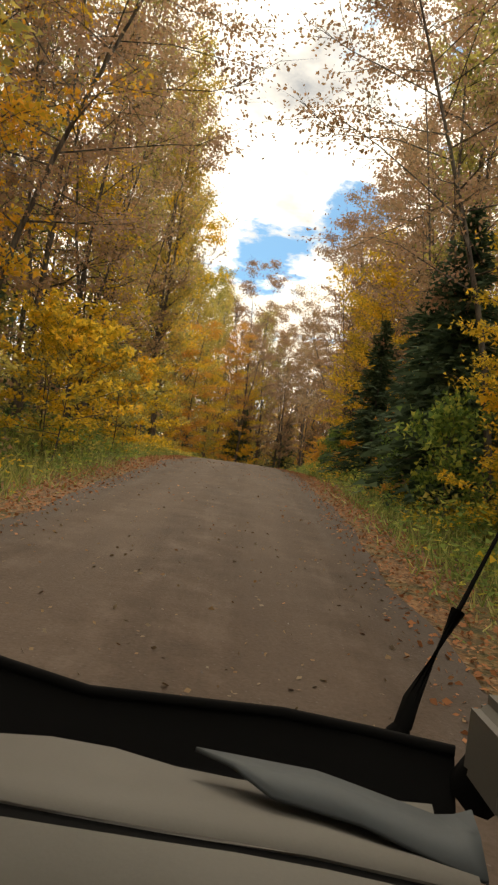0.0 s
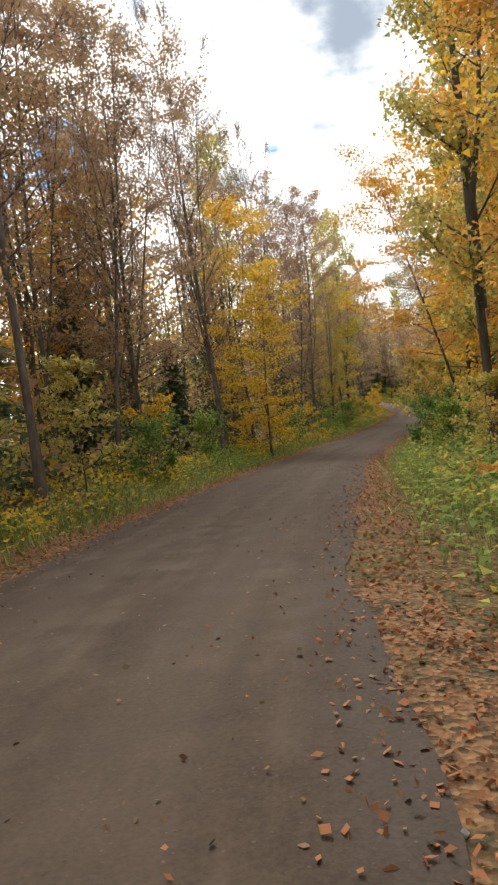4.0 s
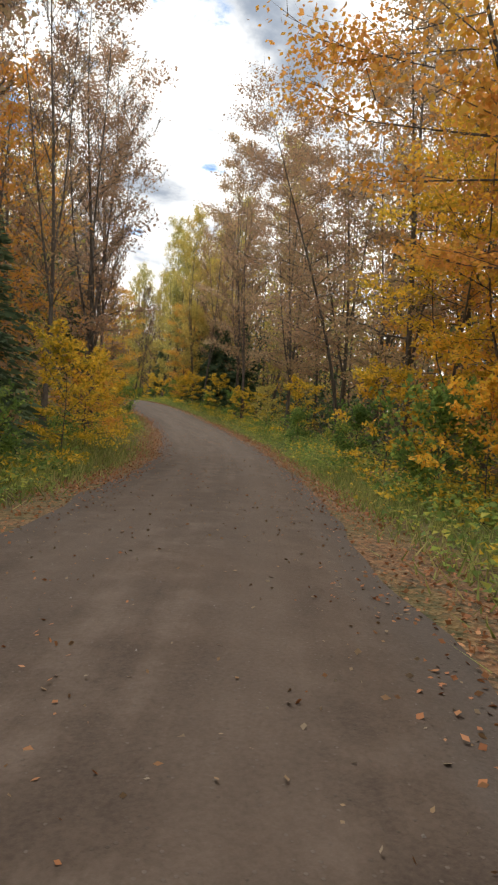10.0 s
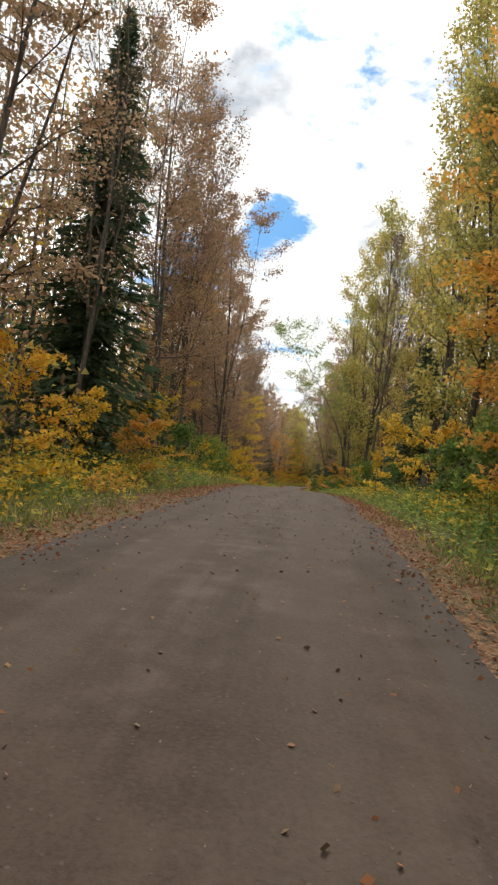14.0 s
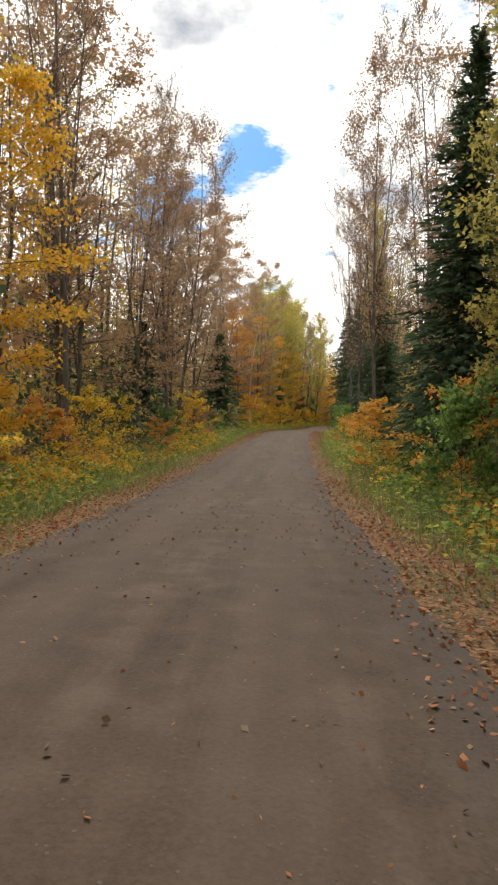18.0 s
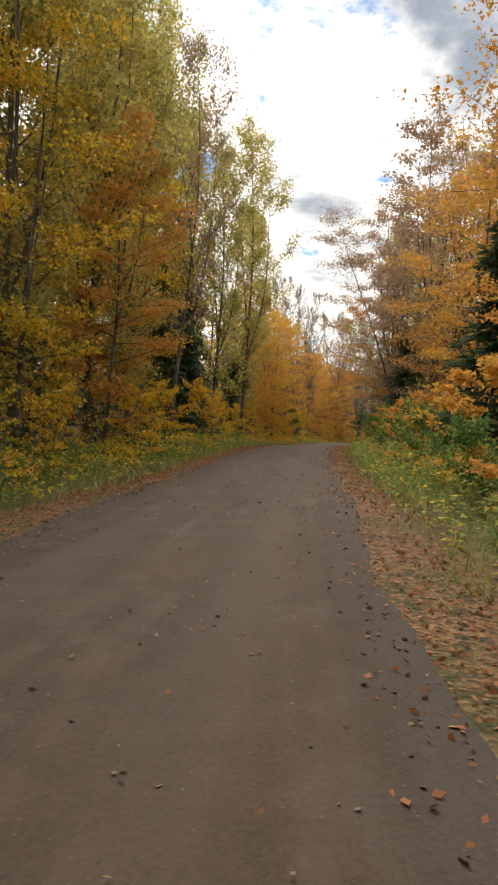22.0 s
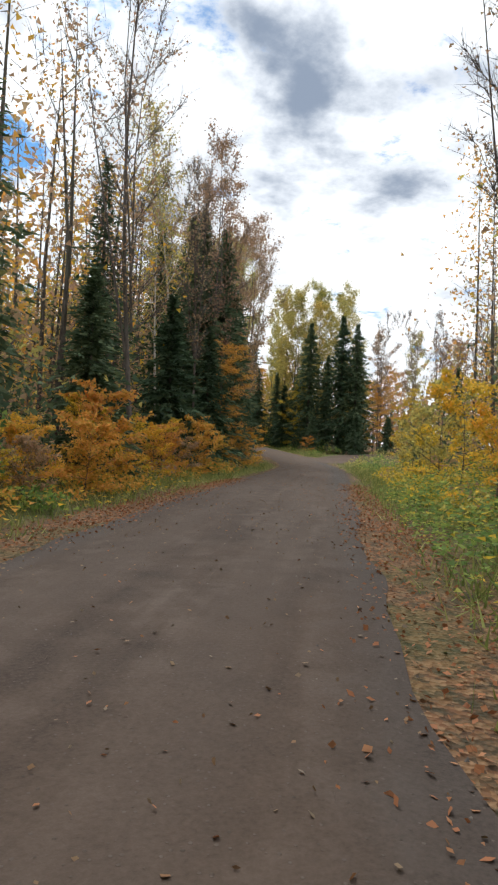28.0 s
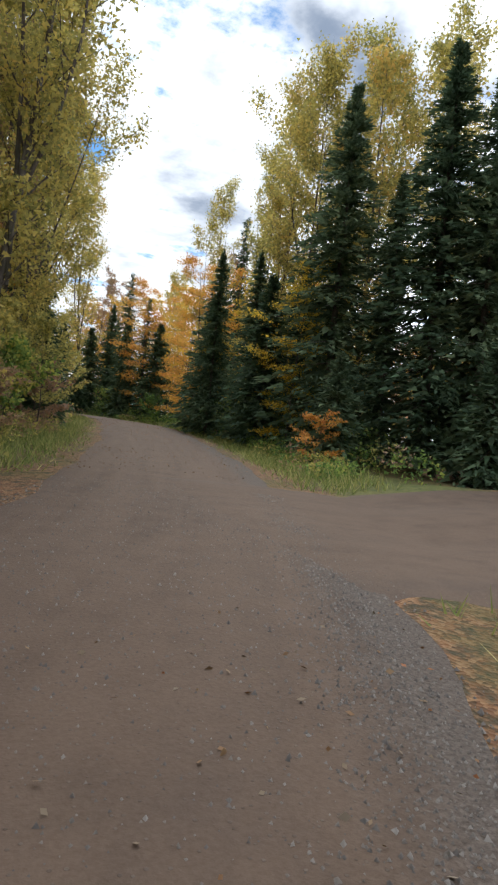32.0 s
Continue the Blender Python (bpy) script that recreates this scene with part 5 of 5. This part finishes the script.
def flat_leaves(name, mat, g, p, lo, hi, label):
    m = len(p)
    a = g.uniform(0, 6.28, m)
    lon = np.stack([np.cos(a), np.sin(a), g.normal(0, 0.25, m)], 1)
    sz = g.uniform(lo, hi, m)
    p = p + np.stack([np.zeros(m), np.zeros(m), g.uniform(0.014, 0.034, m)], 1)
    lv, lf = leaf_quads(p, lon, np.tile([0, 0, 1.0], (m, 1)) + g.normal(0, 0.65, (m, 3)), sz, sz * g.uniform(0.45, 0.9, m), 0.3)
    tagged(new(name, raw_mesh(name, lv, lf, mat)), label, "leaves", "", "stuff")


def litter():
    g = np.random.default_rng(6)
    s, v, p = strew(g, 620000, -10, 530, 1.7, 4.4)
    d = np.exp(-((np.abs(v) - 2.6) / 0.68) ** 2)
    ok = g.uniform(0, 1, len(s)) < d * np.clip(0.75 + 0.35 * np.sin(s * 0.11) + 0.2 * np.sin(s * 0.6), 0.2, 1)
    flat_leaves("fallen_leaves", M_LITTER, g, p[ok], 0.03, 0.07, "band of fallen brown and orange leaves along the road edge")
    s, v, p = strew(g, 72000, -10, 600, -2.2, 2.2, False)
    ok = g.uniform(0, 1, len(s)) < 0.22 + 0.5 * (np.abs(v) / 2.2) ** 2 + 0.3 * (np.sin(s * 0.35) * np.sin(s * 0.13) > 0.2)
    drift = g.uniform(0, 1, len(s)) < 0.55 * np.clip(np.sin(s * 0.9 + 2 * np.sin(v * 1.7)) * np.sin(s * 0.23 + v), 0, 1) + 0.1 * (v > 1)
    flat_leaves("drifted_leaves", M_LITTER, g, p[drift & ~ok], 0.022, 0.052, "drifts of curled brown leaves on the dirt road")
    flat_leaves("road_leaves", M_PALE, g, p[ok], 0.02, 0.055, "dry leaves scattered over the dirt road")


def stones():
    g = np.random.default_rng(8)
    a = strew(g, 90000, 518, 566, 0.7, 2.6, False, keep=lambda s, v: g.uniform(0, 1, len(s)) < np.exp(-((v - 1.75) / 0.34) ** 2) * np.clip((s - 524) / 10, 0, 1))[2]
    b = strew(g, 26000, 520, 566, -2.2, 2.2, False, keep=lambda s, v: g.uniform(0, 1, len(s)) < np.clip((s - 520) / 20, 0, 1))[2]
    c = strew(g, 9000, -8, 520, -2.3, 2.3, False, keep=lambda s, v: g.uniform(0, 1, len(s)) < 0.3 + 0.5 * (v > 1.3))[2]
    p = np.vstack([a, b, c])
    n = len(p)
    r = g.uniform(0.006, 0.019, n) * g.choice([1, 1, 1, 1, 1.5], n) * np.r_[np.ones(len(a)), np.full(len(b), 0.95), np.ones(len(c))]
    octa = np.array([(1, 0, -0.4), (-0.5, 0.87, -0.4), (-0.5, -0.87, -0.4), (0.15, 0.1, 0.75)], float)
    tri = np.array([(0, 1, 3), (1, 2, 3), (2, 0, 3)])
    v = octa[None] * r[:, None, None] * g.uniform(0.6, 1.4, (n, 4, 1))
    t = g.uniform(0, 6.28, n)
    x = v[..., 0] * np.cos(t)[:, None] - v[..., 1] * np.sin(t)[:, None]
    y = v[..., 0] * np.sin(t)[:, None] + v[..., 1] * np.cos(t)[:, None]
    v = np.stack([x, y, v[..., 2]], 2) + p[:, None] + np.array([0, 0, 0.012])
    f = tri[None] + (np.arange(n) * 4)[:, None, None]
    tagged(new("gravel", raw_mesh("gravel", v.reshape(-1, 3), f.reshape(-1, 3), M_STONE)), "loose grey gravel stones on the dirt road", "gravel", "", "stuff")


grass()
herbs()
litter()
stones()

# ================= the vehicle, standing where the drive begins =================


def plastic(name, colour, rough, metal=0.0, grain=180.0):
    q = Mat(name)
    p = q.coord("Object")
    a, b = q.noise(p, grain, 3.0), q.noise(p, 4.0, 4.0)
    col = q.mix(q.math("MULTIPLY", b, 0.5), colour, tuple(c * 1.5 + 0.1 * min(c, 0.2) for c in colour))
    q.base(q.mix(q.math("MULTIPLY", a, 0.25), col, tuple(c * 0.6 for c in colour)), rough)
    q.b.inputs["Metallic"].default_value = metal
    q.bump(a, 0.15, 0.001)
    return q.m


M_DASH = plastic("dusty_grey_dash_plastic", (0.110, 0.104, 0.092), 0.66)
# black of the rubber parts, also used as painted shade in the cowl
M_BLACK = plastic("black_rubber_and_shade", (0.006, 0.006, 0.006), 0.8)
M_BLACK.node_tree.nodes["Principled BSDF"].inputs["Specular IOR Level"].default_value = 0.05
M_SILVER = plastic("scuffed_silver_trim", (0.062, 0.072, 0.078), 0.68, 0.0, 60.0)
M_PAINT = plastic("dusty_grey_paint", (0.20, 0.19, 0.18), 0.4)
M_SEAT = plastic("dark_seat_cloth", (0.05, 0.048, 0.045), 0.9)


def loft(name, rows, material, parent, label="", thick=0.0):
    """A sheet through rows of points, smoothed along each row."""
    n = 15
    grid = []
    for row in rows:
        r = np.array(row, float)
        d = np.r_[0, np.cumsum(np.linalg.norm(np.diff(r, axis=0), axis=1))]
        u = np.linspace(0, d[-1], n)
        grid.append(np.stack([np.interp(u, d, r[:, k]) for k in range(3)], 1))
    v = np.array(grid).reshape(-1, 3)
    m = len(rows)
    i = (np.arange(m - 1)[:, None] * n + np.arange(n - 1)[None]).ravel()
    me = raw_mesh(name, v, np.stack([i, i + 1, i + n + 1, i + n], 1), material, True)
    ob = part(name, me, parent, label)
    if thick:
        mod = ob.modifiers.new("thickness", "SOLIDIFY")
        mod.thickness, mod.offset = thick, 0
    return ob


def block(name, lo, hi, material, parent, label="", bevel=0.04, shear=0.0):
    bm = bmesh.new()
    bmesh.ops.create_cube(bm, size=1.0)
    c, d = (Vector(lo) + Vector(hi)) / 2, Vector(hi) - Vector(lo)
    for vert in bm.verts:
        q = Vector((vert.co.x * d.x, vert.co.y * d.y, vert.co.z * d.z))
        q.z += shear * max(0.0, vert.co.y)
        vert.co = q + c
    bmesh.ops.bevel(bm, geom=bm.edges[:], offset=bevel, segments=3, affect="EDGES")
    me = bpy.data.meshes.new(name)
    bm.to_mesh(me)
    bm.free()
    me.materials.append(material)
    return part(name, me, parent, label)


def rod(name, pts, radii, sides, material, parent, label=""):
    b = Build()
    b.tube(pts, radii, sides)
    return part(name, b.mesh(name, material, True), parent, label)


def wheel(parent, x, y):
    w = Build()
    ring = lambda r, dx: [(dx, r * math.cos(a), r * math.sin(a)) for a in np.linspace(0, 2 * math.pi, 25)]
    prof = ((0.20, -0.10), (0.31, -0.11), (0.345, -0.08), (0.345, 0.08), (0.31, 0.11), (0.20, 0.10))
    v = np.array([ring(r, dx)[:24] for r, dx in prof]).reshape(-1, 3)
    i = (np.arange(5)[:, None] * 24 + np.arange(24)[None]).ravel()
    j = (np.arange(5)[:, None] * 24 + (np.arange(24) + 1)[None] % 24).ravel()
    w.add(v, np.stack([i, j, j + 24, i + 24], 1))
    hub = new("wheel")
    hub.parent = parent
    hub.location = (x, y, 0.345)
    part("tyre", w.mesh("tyre", M_BLACK, True), hub, "knobbly black tyre")
    r = Build()
    v = np.array([ring(q, dx)[:24] for q, dx in ((0.03, 0.09), (0.12, 0.06), (0.20, 0.09), (0.205, -0.09), (0.05, -0.06))]).reshape(-1, 3)
    i = (np.arange(4)[:, None] * 24 + np.arange(24)[None]).ravel()
    j = (np.arange(4)[:, None] * 24 + (np.arange(24) + 1)[None] % 24).ravel()
    r.add(v, np.stack([i, j, j + 24, i + 24], 1))
    part("rim", r.mesh("rim", M_SILVER, True), hub, "silver steel rim")


def vehicle():
    root = thing("off_road_vehicle", "small dusty grey off-road vehicle with dark dashboard and whip antenna", "vehicle")
    ground = float(surface([(-0.4, 0.0)])[0]) + 0.012
    root.location = (0, 0, ground)
    eye = np.array([0, 0, 1.45])
    k = 1.4

    def far(row):
        """The same line, drawn out from the seat by k, and carried on to the driver's side."""
        r = (np.array(row, float) - eye) * k + eye
        first = r[0].copy()
        first[0] = -1.22
        return np.vstack([first, r]) - [0, 0, ground]

    seal = far([(-0.380, 0.980, 1.115), (-0.327, 0.980, 1.104), (-0.191, 0.980, 1.080), (-0.043, 0.985, 1.082), (0.102, 0.985, 1.086), (0.230, 0.980, 1.079), (0.351, 0.950, 1.079)])
    low = far([(-0.318, 0.860, 1.055), (-0.163, 0.860, 1.067), (-0.033, 0.860, 1.047), (0.086, 0.860, 1.041), (0.190, 0.860, 1.042), (0.290, 0.840, 1.056)])
    mid = far([(-0.275, 0.760, 1.066), (-0.118, 0.760, 1.072), (-0.006, 0.750, 1.070), (0.080, 0.750, 1.063), (0.184, 0.750, 1.056), (0.281, 0.720, 1.030)])
    slot = far([(-0.234, 0.660, 1.086), (-0.085, 0.660, 1.079), (0.029, 0.660, 1.076), (0.086, 0.660, 1.076), (0.290, 0.660, 1.060)])
    lip = far([(-0.211, 0.600, 1.104), (-0.076, 0.600, 1.102), (0.028, 0.600, 1.101), (0.069, 0.600, 1.102), (0.285, 0.600, 1.085)])
    near = far([(-0.162, 0.500, 1.078), (-0.053, 0.500, 1.089), (0.066, 0.500, 1.101), (0.227, 0.500, 1.100)])
    trough = seal - [0, 0.05, 0.10]
    # the channel's deep shade is put into its near-black colour
    loft("cowl", [seal, trough, np.array([np.interp(np.linspace(0, 1, 8), np.linspace(0, 1, len(low)), low[:, c]) for c in range(3)]).T - [0, 0.0, 0.02]], M_BLACK, root, "recessed cowl under the windshield, its deep shade coloured black")
    up = np.array([0, 0, 0.006])
    rod("windshield_seal", seal + up, [0.012] * len(seal), 8, M_BLACK, root, "black rubber windshield seal")
    loft("dashboard", [low, mid, slot + [0, 0.02, 0.012], slot], M_DASH, root, "dusty grey padded dashboard top")
    loft("dash_groove", [slot - [0, 0, 0.004], (slot + lip) / 2 - [0, 0, 0.035], lip - [0, 0.004, 0.004]], M_BLACK, root, "dark groove across the dashboard")
    loft("dash_front", [lip, near, near - [0, 0.04, 0.06], near - [0, 0.02, 0.42]], M_DASH, root)
    tr = (np.array([(-0.017, 0.840, 1.074), (0.141, 0.840, 1.066), (0.298, 0.820, 1.040), (0.326, 0.800, 1.064)]) - eye) * k + eye - [0, 0, ground - 0.012]
    tn = (np.array([(0.079, 0.760, 1.067), (0.183, 0.745, 1.058), (0.285, 0.700, 1.046), (0.312, 0.700, 1.040)]) - eye) * k + eye - [0, 0, ground - 0.012]
    loft("side_panel", [tr, (tr + tn) / 2 + [0, 0, 0.01], tn], M_SILVER, root, "scuffed silver-blue dash panel", 0.008)
    # body under and around the seat
    block("nose", (-1.22, 1.34, 0.42), (0.56, 2.10, 0.68), M_PAINT, root, "sloping grey nose", 0.05, -0.26)
    block("floor_pan", (-1.22, -1.5, 0.34), (0.56, 1.34, 0.46), M_PAINT, root, "", 0.03)
    for x in (-1.24, 0.54):
        block("door", (x - 0.03, -0.65, 0.46), (x + 0.03, 1.05, 0.86), M_PAINT, root, "low grey door", 0.02)
    block("tailgate", (-1.22, -1.52, 0.46), (0.56, -1.44, 0.95), M_PAINT, root, "", 0.02)
    for x in (-0.95, -0.25):
        block("seat", (x, -0.75, 0.46), (x + 0.52, -0.2, 0.72), M_SEAT, root, "dark cloth seat", 0.06)
        block("backrest", (x, -0.92, 0.55), (x + 0.52, -0.76, 1.25), M_SEAT, root, "dark cloth backrest", 0.06)
    for x, sx in ((-1.24, -1), (0.56, 1)):
        rod("pillar", [(x - sx * 0.03, 1.30, 0.82), (x + sx * 0.02, 1.12, 1.10), (x, 0.40, 1.86)], [0.055, 0.045, 0.035], 8, M_BLACK, root, "dark windshield pillar")
        rod("rear_pillar", [(x, -1.3, 0.5), (x, -1.1, 1.86)], [0.035, 0.035], 8, M_BLACK, root)
    block("pillar_cover", (0.49, 1.08, 0.84), (0.61, 1.30, 1.02), M_DASH, root, "grey pillar cover at the dash corner", 0.03)
    block("roof", (-1.26, -1.15, 1.84), (0.58, 0.42, 1.90), M_PAINT, root, "flat grey roof", 0.02)
    for x in (-1.12, 0.46):
        for y in (1.72, -1.15):
            wheel(root, x, y)
    an = (np.array([(0.379, 1.350, 0.949), (0.400, 1.360, 1.016), (0.487, 1.400, 1.204), (0.567, 1.440, 1.374), (0.720, 1.510, 1.700)]) - eye) * k + eye - [0, 0, ground]
    rod("antenna_base", [an[0] - [0.01, 0, 0.06], an[0], an[0] + [0.012, 0, 0.03]], [0.045, 0.036, 0.020], 10, M_BLACK, root, "black rubber antenna foot")
    rod("antenna_spring", [an[0] + [0.01, 0, 0.02], an[1], an[2]], [0.028, 0.026, 0.022], 8, M_BLACK, root, "thick black antenna spring")
    rod("antenna_whip", [an[2], an[3], an[4]], [0.008, 0.006, 0.003], 6, M_BLACK, root, "thin black antenna whip")


vehicle()
